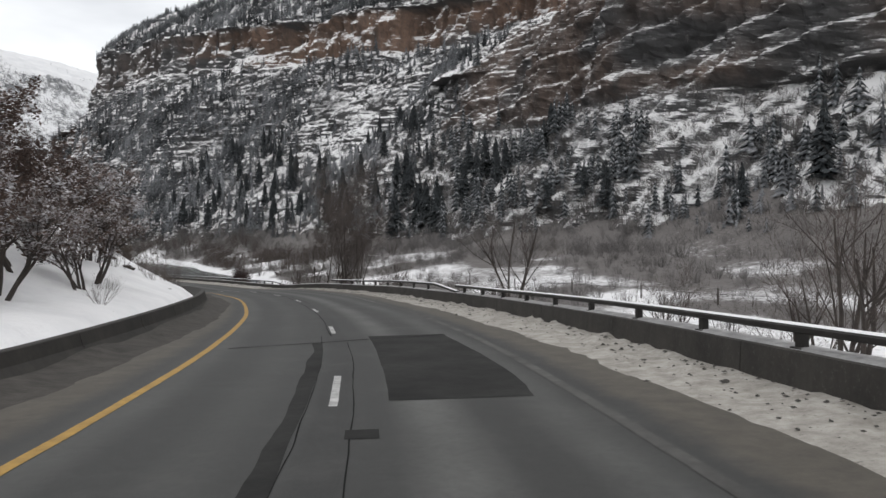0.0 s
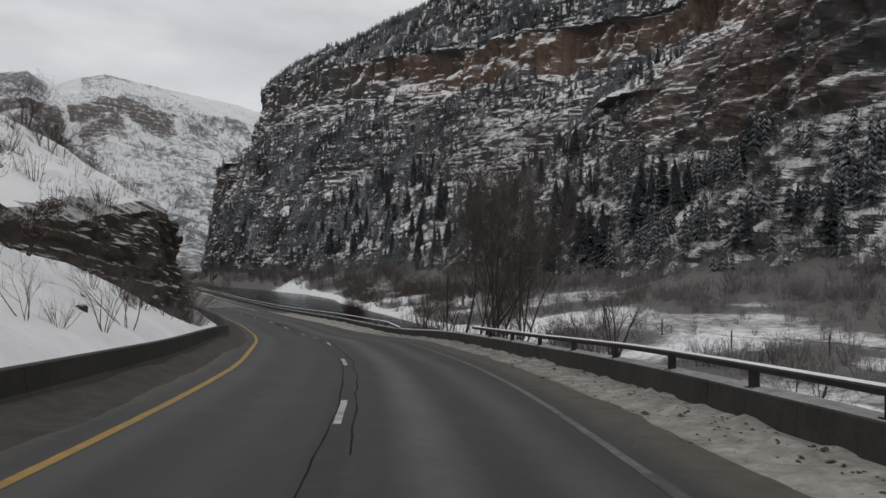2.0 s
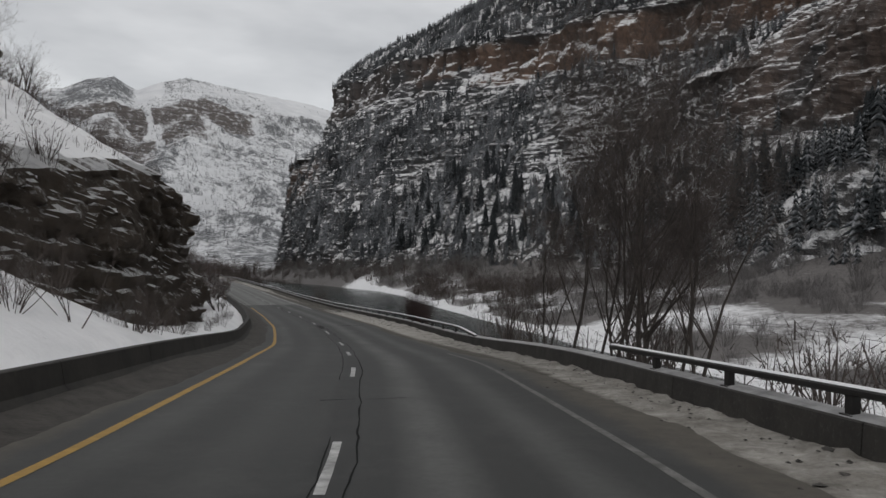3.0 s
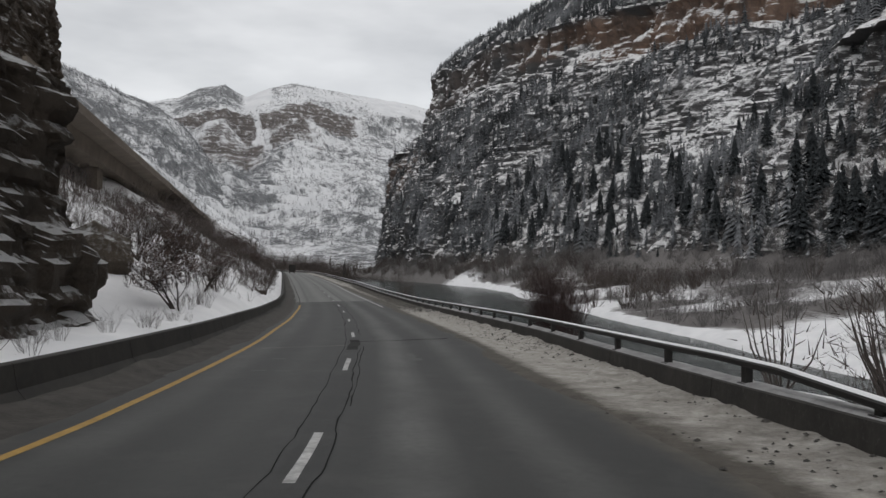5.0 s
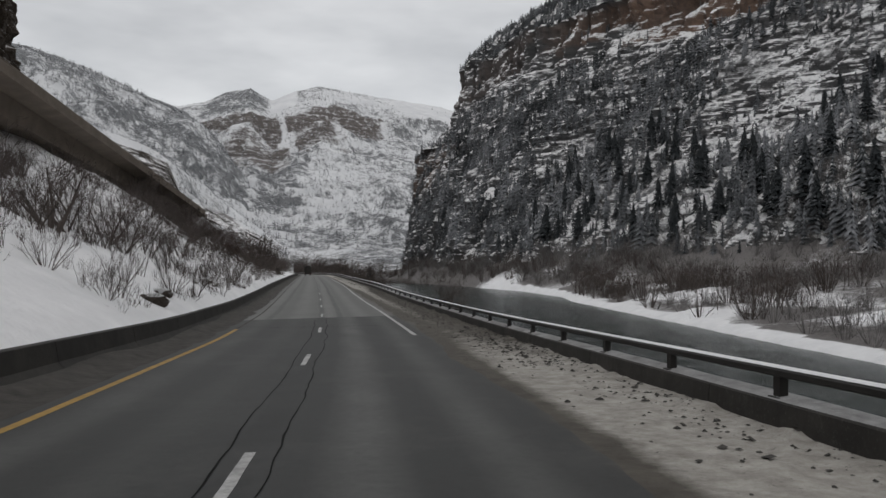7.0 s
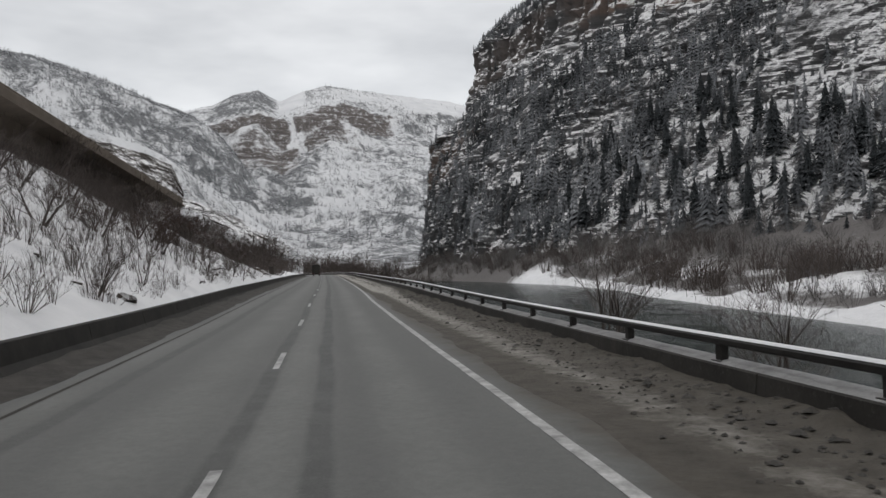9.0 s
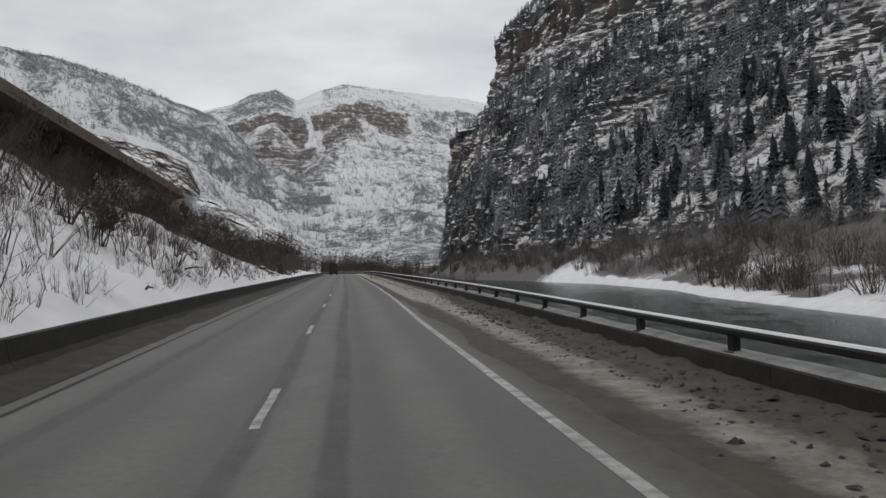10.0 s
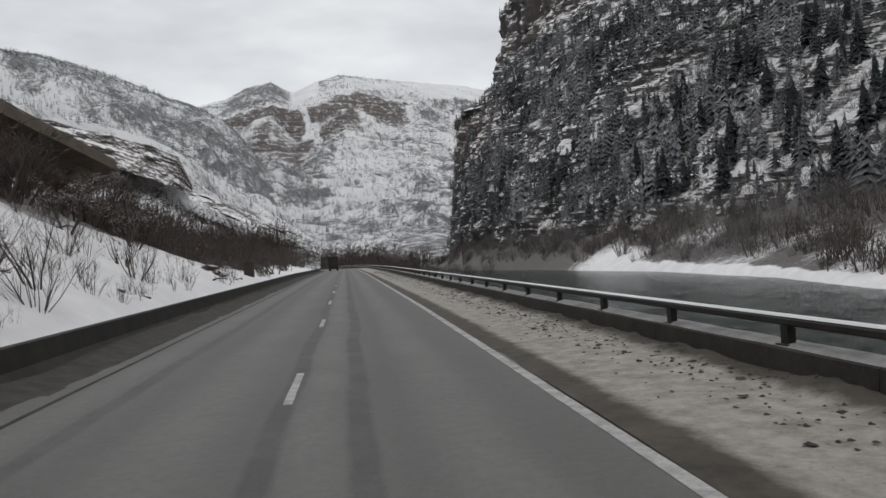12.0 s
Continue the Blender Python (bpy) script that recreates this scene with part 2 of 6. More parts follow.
def make_lanes(name, dark, lite, seams, bands, grit_at):
    """Asphalt with soft wheel bands, rubbed seams and grit blown in from the edges."""
    m = Mat(name, 0.72)

    def attr(key):
        n = m.node("ShaderNodeAttribute")
        n.attribute_name = key
        return n.outputs["Fac"]

    drift = m.math("MULTIPLY", m.math("SUBTRACT", m.noise(0.16, 4, 0.6), 0.5), 0.35)
    x = m.math("ADD", attr("across"), drift)
    c = m.ramp(m.noise(0.22, 5, 0.6), (0.3, dark), (0.7, lite))
    for at, width, gain in bands:
        d = m.math("ABSOLUTE", m.math("SUBTRACT", x, at))
        c = m.mix(m.math("MULTIPLY", m.ramp(m.math("DIVIDE", d, width), (0.2, 1.0), (1.0, 0.0)), m.ramp(m.noise(0.35, 4), (0.3, 0.35), (0.7, 1.0))), c, tuple(v * gain for v in lite))
    for at, width, gain in seams:
        d = m.math("ABSOLUTE", m.math("SUBTRACT", x, at))
        c = m.mix(m.math("MULTIPLY", m.ramp(m.math("DIVIDE", d, width), (0.55, 1.0), (1.0, 0.0)), m.ramp(m.noise(0.9, 5, 0.7), (0.3, 0.4), (0.6, 1.0))), c, tuple(v * gain for v in dark))
    agg = m.noise(38, 3, 0.8)
    c = m.mix(m.ramp(agg, (0.35, 0.0), (0.8, 0.35)), c, tuple(v * 1.8 for v in lite))
    c = m.mix(m.ramp(m.noise(0.55, 6, 0.7), (0.52, 0.0), (0.8, 0.3)), c, (0.12, 0.117, 0.11))
    c = m.mix(m.ramp(m.noise(1.9, 5, 0.7), (0.62, 0.0), (0.75, 0.25)), c, tuple(v * 0.5 for v in dark))
    c = m.mix(m.ramp(m.noise(7, 6, 0.8), (0.42, 0.0), (0.70, 0.38)), c, tuple(v * 0.62 for v in dark))
    c = m.mix(m.ramp(m.noise(11, 5, 0.8), (0.56, 0.0), (0.72, 0.30)), c, tuple(min(1, v * 1.7) for v in lite))
    out = m.math("MAXIMUM", m.math("SUBTRACT", attr("off"), grit_at), m.math("SUBTRACT", attr("inner"), 0.45))
    out = m.math("ADD", out, m.math("MULTIPLY", m.math("SUBTRACT", m.noise(0.9, 7, 0.75), 0.5), 1.1))
    grit = m.ramp(m.noise(2.2, 8, 0.75), (0.3, (0.044, 0.038, 0.030)), (0.7, (0.102, 0.089, 0.071)))
    c = m.mix(m.ramp(out, (0.0, 0.0), (0.45, 0.95)), c, grit)
    m.colour(c)
    m.bump(agg, 0.25, 0.01)
    return m.m


M_LANES = make_lanes("old_lanes", (0.0235, 0.0235, 0.0222), (0.036, 0.036, 0.034), ((0.0, 0.35, 0.6),), ((1.35, 0.6, 3.2), (-2.9, 0.6, 2.0), (3.0, 0.5, 2.2), (-1.3, 0.5, 1.35), (2.2, 0.4, 0.6), (0.55, 0.35, 0.65), (-2.1, 0.5, 0.7), (3.9, 0.4, 0.6)), 0.3)
M_PALE_LANES = make_lanes("pale_lanes", (0.100, 0.101, 0.095), (0.128, 0.129, 0.121), ((-0.03, 0.2, 0.55), (1.0, 0.2, 0.5), (-2.75, 0.2, 0.65)), ((0.45, 0.5, 1.35), (2.2, 0.6, 1.3), (-1.2, 0.8, 1.3), (1.5, 0.3, 0.75), (3.0, 0.5, 0.8), (-3.4, 0.6, 1.3), (-2.1, 0.4, 0.8)), 0.1)
M_SHOULDER = make_shoulder()
M_GRIT = make_plain("sanded_grit", (0.024, 0.021, 0.018), (0.074, 0.067, 0.058), 2.0, 0.9, 0, 0.8, 0.04, 8)
M_FADED = make_plain("worn_white_paint", (0.06, 0.058, 0.053), (0.19, 0.185, 0.175), 3.5, 0.8)
M_SCRAPED = make_plain("scraped_white_paint", (0.033, 0.032, 0.030), (0.105, 0.102, 0.096), 0.8, 0.85, 0, 0.2, 0.01)
M_CAP = make_plain("old_crusted_snow", (0.24, 0.235, 0.23), (0.52, 0.515, 0.51), 2.2, 0.85, 0, 0.6, 0.03)
M_SLUSH = make_plain("dirty_snow", (0.115, 0.104, 0.091), (0.25, 0.235, 0.215), 1.4, 0.85, 0, 0.9, 0.05, 8)
M_CLOD = make_plain("slush_clod", (0.026, 0.024, 0.021), (0.085, 0.078, 0.070), 4, 0.9, 0, 0.6, 0.03)
M_CONCRETE = make_plain("barrier_concrete", (0.016, 0.0148, 0.013), (0.044, 0.040, 0.034), 0.9, 0.85, 0, 0.35, 0.01)


def make_parapet():
    """Weathered concrete with run-down stains."""
    m = Mat("stained_concrete", 0.88)
    c = m.ramp(m.noise(0.7, 6, 0.7), (0.3, (0.018, 0.0165, 0.0145)), (0.7, (0.056, 0.051, 0.044)))
    runs = m.ramp(m.noise(1.0, 5, 0.7, m.scaled(2.2, 2.2, 0.25)), (0.48, 0.0), (0.66, 0.7))
    c = m.mix(runs, c, (0.026, 0.023, 0.020))
    c = m.mix(m.ramp(m.noise(14, 5, 0.8), (0.55, 0.0), (0.7, 0.4)), c, (0.13, 0.125, 0.115))
    m.colour(c)
    m.bump(m.noise(9, 5, 0.7), 0.4, 0.015)
    return m.m


M_PARAPET = make_parapet()
M_PIER = make_plain("viaduct_concrete", (0.15, 0.122, 0.095), (0.24, 0.20, 0.16), 0.35, 0.85, 0, 0.3, 0.02)
M_STEEL = make_plain("weathered_steel", (0.018, 0.016, 0.015), (0.040, 0.037, 0.034), 2.0, 0.6, 0.35, 0.2, 0.005)
M_YELLOW = make_plain("yellow_paint", (0.26, 0.155, 0.035), (0.44, 0.265, 0.055), 3.5, 0.7)
M_WHITE = make_plain("white_paint", (0.20, 0.197, 0.19), (0.62, 0.615, 0.60), 3.0, 0.7)
M_BARK = make_plain("bark", (0.030, 0.024, 0.021), (0.068, 0.056, 0.048), 6, 0.9, 0, 0.5, 0.02)
M_TWIG = make_plain("twig", (0.050, 0.040, 0.035), (0.115, 0.094, 0.084), 1.2, 0.9, 0, 0.0)
M_WILLOW = make_plain("willow_twig", (0.105, 0.098, 0.095), (0.22, 0.208, 0.204), 0.12, 0.9, 0, 0.0)
M_LEAF = make_snowy("dry_oak_leaf", (0.045, 0.028, 0.023), (0.115, 0.076, 0.060), 1.5, 0.62, 0.35)
M_NEEDLE = make_snowy("spruce_needles", (0.009, 0.012, 0.013), (0.032, 0.038, 0.042), 0.8, 0.80, 0.5, 0.5, 0.5)


def make_frosted(name, dark, lite, frost):
    """Conifers that are dark in one clump and rimed grey in the next."""
    m = Mat(name, 0.85)
    c = m.ramp(m.noise(0.7, 4, 0.7), (0.32, dark), (0.70, lite))
    rime = m.math("ADD", m.noise(0.045, 3, 0.6), m.math("MULTIPLY", m.math("SUBTRACT", m.noise(1.3, 5, 0.8), 0.5), 0.8))
    rime = m.math("ADD", rime, m.math("MULTIPLY", m.up(), 0.10))
    m.colour(m.mix(m.ramp(rime, (0.46, 0.0), (0.76, frost)), c, (0.42, 0.43, 0.45)))
    return m.m


M_FROSTED = make_frosted("frosted_conifers", (0.007, 0.009, 0.011), (0.030, 0.035, 0.039), 0.52)
M_SCRUB = make_snowy("frosted_scrub", (0.085, 0.085, 0.088), (0.24, 0.24, 0.25), 0.25, 0.50, 0.5, 0.6, 0.7)
M_OAKTWIG = make_snowy("snowy_oak_twig", (0.042, 0.035, 0.031), (0.090, 0.075, 0.067), 1.2, 0.5, 0.3, 0.4, 0.75)
M_FARTREE = make_snowy("far_conifers", (0.022, 0.025, 0.027), (0.058, 0.063, 0.066), 0.05, 0.8, 0.3)
M_REDBRUSH = make_plain("red_osier_twig", (0.026, 0.016, 0.015), (0.056, 0.034, 0.031), 2.0, 0.9, 0, 0.0)


def make_water():
    m = Mat("river_water", 0.14)
    m.colour(m.ramp(m.noise(0.05, 3), (0.3, (0.010, 0.019, 0.017)), (0.7, (0.018, 0.030, 0.027))))
    m.b.inputs["IOR"].default_value = 1.33
    ripple = m.noise(1.0, 6, 0.65, m.scaled(0.8, 0.8, 0.8))
    m.bump(ripple, 1.0, 0.16)
    return m.m


M_WATER = make_water()


# ---- mesh helpers ----
def mesh_of(name, verts, faces, material):
    me = bpy.data.meshes.new(name)
    me.from_pydata([tuple(v) for v in verts], [], [tuple(f) for f in faces])
    me.materials.append(material)
    me.update()
    return me


def thing(name, label, category, group="", kind="", at=(0, 0, 0)):
    ob = new(name)
    ob.location = at
    return tagged(ob, label, category, group, kind)


def part(name, data, parent, label=""):
    """A mesh as one part under a thing, laid out in world places."""
    ob = new(name, data)
    ob.parent = parent
    ob.matrix_parent_inverse = Matrix.Translation(-parent.location) if parent.parent is None else Matrix()
    return tagged(ob, label)


class Soup:
    """Vertices and faces gathered into one mesh."""

    def __init__(self):
        self.v, self.f = [], []

    def add(self, verts, faces):
        k = len(self.v)
        self.v += [tuple(map(float, p)) for p in verts]
        self.f += [tuple(i + k for i in q) for q in faces]

    def box(self, c, half, turn=0.0):
        ca, sa = math.cos(turn), math.sin(turn)
        pts = [(c[0] + ca * x * half[0] - sa * y * half[1], c[1] + sa * x * half[0] + ca * y * half[1], c[2] + z * half[2])
               for z in (-1, 1) for x, y in ((-1, -1), (1, -1), (1, 1), (-1, 1))]
        self.add(pts, [(3, 2, 1, 0), (4, 5, 6, 7), (0, 1, 5, 4), (1, 2, 6, 5), (2, 3, 7, 6), (3, 0, 4, 7)])

    def tube(self, pts, radii, sides=5, cap=True):
        pts = [Vector(p) for p in pts]
        rings = []
        for i, p in enumerate(pts):
            d = (pts[min(i + 1, len(pts) - 1)] - pts[max(i - 1, 0)]).normalized()
            a = d.orthogonal().normalized()
            b = d.cross(a)
            rings.append([p + radii[i] * (math.cos(w) * a + math.sin(w) * b) for w in (2 * math.pi * k / sides for k in range(sides))])
        faces = [(i * sides + k, i * sides + (k + 1) % sides, (i + 1) * sides + (k + 1) % sides, (i + 1) * sides + k)
                 for i in range(len(pts) - 1) for k in range(sides)]
        if cap:
            faces.append(tuple(range((len(pts) - 1) * sides, len(pts) * sides)))
        self.add([q for r in rings for q in r], faces)

    def mesh(self, name, material):
        return mesh_of(name, self.v, self.f, material)


RNG = np.random.default_rng(7)
TABLE = RNG.random((64, 64, 64)).astype(np.float32)


def vnoise(x, y, z=0.0):
    """Smooth noise in 0..1 for arrays of places."""
    x, y, z = np.broadcast_arrays(np.asarray(x, float), np.asarray(y, float), np.asarray(z, float))
    i, j, k = np.floor(x).astype(int), np.floor(y).astype(int), np.floor(z).astype(int)
    u, v, w = x - i, y - j, z - k
    u, v, w = (t * t * (3 - 2 * t) for t in (u, v, w))
    out = 0
    for a in (0, 1):
        for b in (0, 1):
            for c in (0, 1):
                out = out + TABLE[(i + a) % 64, (j + b) % 64, (k + c) % 64] * (u if a else 1 - u) * (v if b else 1 - v) * (w if c else 1 - w)
    return out


def fbm(x, y, z=0.0, octaves=4, gain=0.5):
    total, amp, norm = 0.0, 1.0, 0.0
    for o in range(octaves):
        f = 2.0 ** o
        total = total + amp * vnoise(np.asarray(x) * f + 11.3 * o, np.asarray(y) * f + 7.7 * o, np.asarray(z) * f)
        norm += amp
        amp *= gain
    return total / norm - 0.5


def smooth(a, b, x):
    t = np.clip((np.asarray(x, float) - a) / (b - a), 0, 1)
    return t * t * (3 - 2 * t)


def grid_mesh(name, x, y, z, material, flat=True):
    """A sheet from three arrays of one shape."""
    r, c = x.shape
    k = np.arange(r * c).reshape(r, c)
    quads = np.stack([k[:-1, :-1], k[1:, :-1], k[1:, 1:], k[:-1, 1:]], -1).reshape(-1, 4)
    me = bpy.data.meshes.new(name)
    me.vertices.add(r * c)
    me.vertices.foreach_set("co", np.stack([x, y, z], -1).astype(np.float32).ravel())
    n = len(quads)
    me.loops.add(4 * n)
    me.loops.foreach_set("vertex_index", quads.astype(np.int32).ravel())
    me.polygons.add(n)
    me.polygons.foreach_set("loop_start", np.arange(0, 4 * n, 4, dtype=np.int32))
    me.polygons.foreach_set("loop_total", np.full(n, 4, dtype=np.int32))
    me.polygons.foreach_set("use_smooth", np.full(n, not flat, dtype=bool))
    me.materials.append(material)
    me.update()
    me.validate()
    return me


# ---- the plan: a line down the right lane, s metres along it and l metres to its right ----
LINE = [(13.0, -119.0, 3.2), (6.5, -60.0, 2.0), (2.2, -20.0, 0.79), (0.0, 0.0, 0.0), (-0.83, 8.57, -0.35), (-1.86, 17.01, -0.68), (-3.34, 25.42, -1.05),
        (-5.07, 33.66, -1.41), (-7.19, 41.61, -1.77), (-9.55, 49.56, -2.05), (-12.26, 57.32, -2.42), (-18.6, 72.2, -3.1),
        (-25.91, 87.2, -4.17), (-30.65, 95.51, -4.42), (-35.47, 103.73, -4.62), (-46.0, 119.9, -5.07), (-57.04, 136.02, -5.41),
        (-67.49, 150.4, -5.48), (-78.62, 165.06, -5.41), (-95.99, 187.87, -5.14), (-156.7, 267.3, -4.7), (-600.0, 847.2, -4.5)]
LP = np.array(LINE)
chord = np.r_[0, np.cumsum(np.linalg.norm(np.diff(LP[:, :2], axis=0), axis=1))]
fine_u = np.arange(0, chord[-1], 1.0)
FX, FY, FZ = (np.interp(fine_u, chord, LP[:, k]) for k in range(3))
near = chord[3]


def eased(a, n=9):
    w = np.hanning(n + 2)[1:-1]
    w /= w.sum()
    return np.convolve(np.pad(a, n // 2, mode="reflect", reflect_type="odd"), w, "valid")


FX, FY, FZ = eased(FX, 11), eased(FY, 11), eased(FZ, 15)
FS = np.r_[0, np.cumsum(np.hypot(np.diff(FX), np.diff(FY)))]
FS = FS - np.interp(near, fine_u, FS)
TX, TY = np.gradient(FX), np.gradient(FY)
TX, TY = TX / np.hypot(TX, TY), TY / np.hypot(TX, TY)
TX, TY = eased(TX, 15), eased(TY, 15)


def plan(s, l):
    """World x, y of a place s along and l right of the line."""
    s = np.asarray(s, float)
    tx, ty = np.interp(s, FS, TX), np.interp(s, FS, TY)
    return np.interp(s, FS, FX) + l * ty, np.interp(s, FS, FY) - l * tx


def road_z(s):
    return np.interp(s, FS, FZ)


def heading(s):
    return math.atan2(float(np.interp(s, FS, TY)), float(np.interp(s, FS, TX)))


def bend(s):
    """The road's own drift from the line far ahead, where it turns left."""
    return -0.0011 * np.clip(np.asarray(s, float) - 400, 0, None) ** 2


WATER_Z = -10.3


def far_bank(s):
    return np.interp(s, [-100, 60, 150, 165, 192, 212, 252, 298, 330, 390, 430, 490, 577, 640, 760, 900],
                     [38, 38, 39, 42, 45, 48, 54, 61, 69, 75, 72, 70, 57, 58, 40, 30])


def near_bank(s):
    return np.interp(s, [-100, 60, 95, 125, 150, 330, 430, 640, 900], [24, 22, 15, 11.5, 11, 12, 18, 26, 5])


def foot(s):
    return np.interp(s, [-150, 60, 120, 180, 240, 340, 440, 520, 616, 690, 760, 800, 830, 900],
                     [130, 122, 112, 104, 112, 96, 86, 75, 66, 69, 74, 83, 122, 300])


def left_rise(s):
    return np.interp(s, [-80, 0, 25, 45, 60, 75, 86, 116, 124, 195, 205, 228, 243, 262, 280, 295, 310, 330, 400, 600], [0.22, 0.2, 0.24, 0.42, 0.48, 0.44, 0.12, 0.12, 0.5, 0.53, 0.60, 0.60, 0.56, 0.52, 0.46, 0.28, 0.14, 0.14, 0.2, 0.3])


def ground_z(s, l):
    s, l = np.broadcast_arrays(np.asarray(s, float), np.asarray(l, float))
    zr = road_z(s)
    lb = l - bend(s)
    out = zr - 0.12
    # the snow slope above the road
    d = np.clip(-lb - 6.75, 0, None)
    up = np.minimum(d, 0.6) / 0.6 * 0.66 + left_rise(s) * np.clip(d - 0.5, 0, None)
    up = up + smooth(1, 8, d) * (2.4 * fbm(s / 14, l / 9, 0, 4) + 0.5 * fbm(s / 2.5, l / 2.5, 3, 2))
    out = np.where(lb < -6.75, zr - 0.12 + up, out)
    # the bank down to the river, its bed, and the snowy bench beyond
    nb, fb, ft = near_bank(s), far_bank(s), foot(s)
    brink = np.interp(s, [95, 130], [9.6, 7.4])
    bank = zr + np.interp(s, [60, 75, 90, 110], [-0.25, -0.1, -0.1, -0.25]) + (WATER_Z - 1.0 - zr) * np.clip((lb - brink) / np.maximum(nb - brink, 1), 0, 1.25)
    bank = bank + smooth(7.5, 9.5, lb) * 1.1 * fbm(s / 4, l / 3, 5, 3)
    bed = WATER_Z - 2.0
    t = np.clip((l - fb) / np.maximum(ft - fb, 5), 0, 1)
    rim = WATER_Z - 0.3 + 0.9 * smooth(-1.0, 2.5, l - fb)
    bench = rim + t * 8.0 + smooth(1, 6, l - fb) * (2.2 * fbm(s / 16, l / 12, 9, 4) + 0.5 * fbm(s / 4, l / 4, 2, 2)) + 0.55 * np.clip(l - ft, 0, 60)
    edge = smooth(fb - 2.5, fb + 0.3, l + 2.0 * fbm(s / 9, 0.5, 4, 3))
    right = np.where(lb < nb, bank, bed * (1 - edge) + bench * edge)
    out = np.where(lb > 6.7, right, out)
    return out


def place(s, l, sink=0.05):
    x, y = plan(s, l)
    return float(x), float(y), float(ground_z(s, l)) - sink


# ---- the ground, one sheet ----
gs = np.r_[np.arange(-110, 300, 1.5), np.arange(300, 905, 4.0)]
gl = np.r_[np.linspace(-330, -60, 28)[:-1], np.linspace(-60, -6.8, 50)[:-1], [-6.75, -6.6, 0, 6.6, 6.75], np.linspace(7.2, 90, 62), np.linspace(96, 330, 20)]
SS, LL = np.meshgrid(gs, gl)
GX, GY = plan(SS, np.maximum(LL, np.where((SS > -40) & (SS < 130), -120, -400)))
ground_mesh = grid_mesh("ground", GX, GY, ground_z(SS, LL), M_SNOW, False)
LB = LL - bend(SS)
across = np.clip((LL - far_bank(SS) - 3) / np.maximum(foot(SS) - far_bank(SS), 5), 0, 1.2)
BRUSH_COVER = smooth(-12, -19, LB) * smooth(240, 268, SS)
BRUSH_COVER = np.maximum(BRUSH_COVER, smooth(420, 470, SS) * smooth(8, 11, np.abs(LB)) * 0.95)
BRUSH_COVER = np.maximum(BRUSH_COVER, np.where(LL > far_bank(SS) + 3, np.clip(1.5 * (vnoise(SS / 13, LL / 10, 6.1) + 0.55 * across) - 0.30, 0, 0.88), 0))
BRUSH_COVER = np.maximum(BRUSH_COVER, (0.22 + 0.46 * smooth(212, 240, SS)) * smooth(0, -4.5, LB + np.interp(SS, [118, 160, 185, 225, 245], [12.5, 15.5, 33, 33, 17]) + 5 * (vnoise(SS / 9, LL / 6, 2.2) - 0.5)) * smooth(118, 128, SS))
ground_mesh.attributes.new("brush", "FLOAT", "POINT").data.foreach_set("value", BRUSH_COVER.astype(np.float32).ravel())
tagged(new("ground", ground_mesh), "snow-covered valley ground with dead grass showing through", "ground", kind="structure")

ws, wlat = np.meshgrid(np.r_[np.arange(-110, 130, 8.0), np.arange(130, 330, 1.1), np.arange(330, 900, 6.0)], np.r_[np.arange(6.5, 70, 0.9), [75, 90, 110]])
WX, WY = plan(ws, wlat)
ripples = 0.10 * fbm(ws / 2.6 + 0.3 * wlat, wlat / 2.0, 8, 3) + 0.10 * np.abs(fbm(ws / 6, wlat / 4, 18, 3))
tagged(new("water", grid_mesh("water", WX, WY, WATER_Z + ripples, M_WATER, False)),
       "dark green river water with small ripples", "river", kind="structure")


# ---- the canyon wall across the river ----
PROFILE_S = np.array([-150, 130, 170, 215, 255, 300, 340, 430, 520, 616, 700, 760, 900], float)
PROFILE_Z = np.array([-8, 0, 10, 25, 46, 56, 78, 92, 100, 112, 138, 150, 170, 200, 260], float)
# how far the slope has run back from its foot at each of those heights, for each station
PROFILE_B = np.array([
    [0, 6, 18, 34, 52, 55, 62, 67, 70, 82, 108, 125, 150, 190, 260],
    [0, 6, 18, 34, 52, 55, 62, 67, 70, 82, 108, 125, 150, 190, 260],
    [0, 6, 16, 32, 52, 54, 60, 64, 67, 78, 100, 118, 140, 180, 250],
    [0, 5, 15, 30, 50, 53, 60, 66, 70, 84, 104, 120, 142, 180, 250],
    [0, 5, 14, 28, 48, 56, 70, 84, 92, 106, 114, 130, 152, 190, 255],
    [0, 5, 14, 28, 54, 62, 70, 89, 100, 118, 124, 142, 160, 195, 255],
    [0, 5, 14, 30, 55, 68, 92, 107, 116, 128, 133, 143, 157, 180, 225],
    [0, 4, 12, 27, 50, 60, 80, 92, 98, 106, 111, 122, 135, 155, 200],
    [0, 3, 7, 14, 28, 36, 54, 68, 76, 88, 95, 107, 122, 148, 205],
    [0, 1, 2, 7, 17, 24, 38, 50, 56, 68, 77, 91, 122, 185, 360],
    [0, 1, 2, 5, 10, 12, 22, 43, 49, 55, 60, 75, 106, 190, 450],
    [0, 1, 2, 5, 7, 7, 14, 41, 45, 47, 50, 64, 95, 190, 480],
    [0, 1, 2, 5, 7, 7, 14, 41, 45, 47, 50, 64, 95, 190, 480]], float)


def rim_base(s):
    """The height at which the red cliff band starts."""
    return np.interp(s, [130, 250, 340, 480, 580, 700, 790], [104, 106, 112, 120, 127, 133, 138])


def wall_level(s, z):
    s, z = np.broadcast_arrays(np.asarray(s, float), np.asarray(z, float))
    return np.where(z > 0, z * 112 / rim_base(s), z) + 5.0 * fbm(s / 45, 0.9, 77, 3)


def butte(s, level):
    """Where the wall is massive brown cliff, low at the near end."""
    return smooth(300, 262, s) * smooth(44, 52, level) * smooth(112, 100, level)


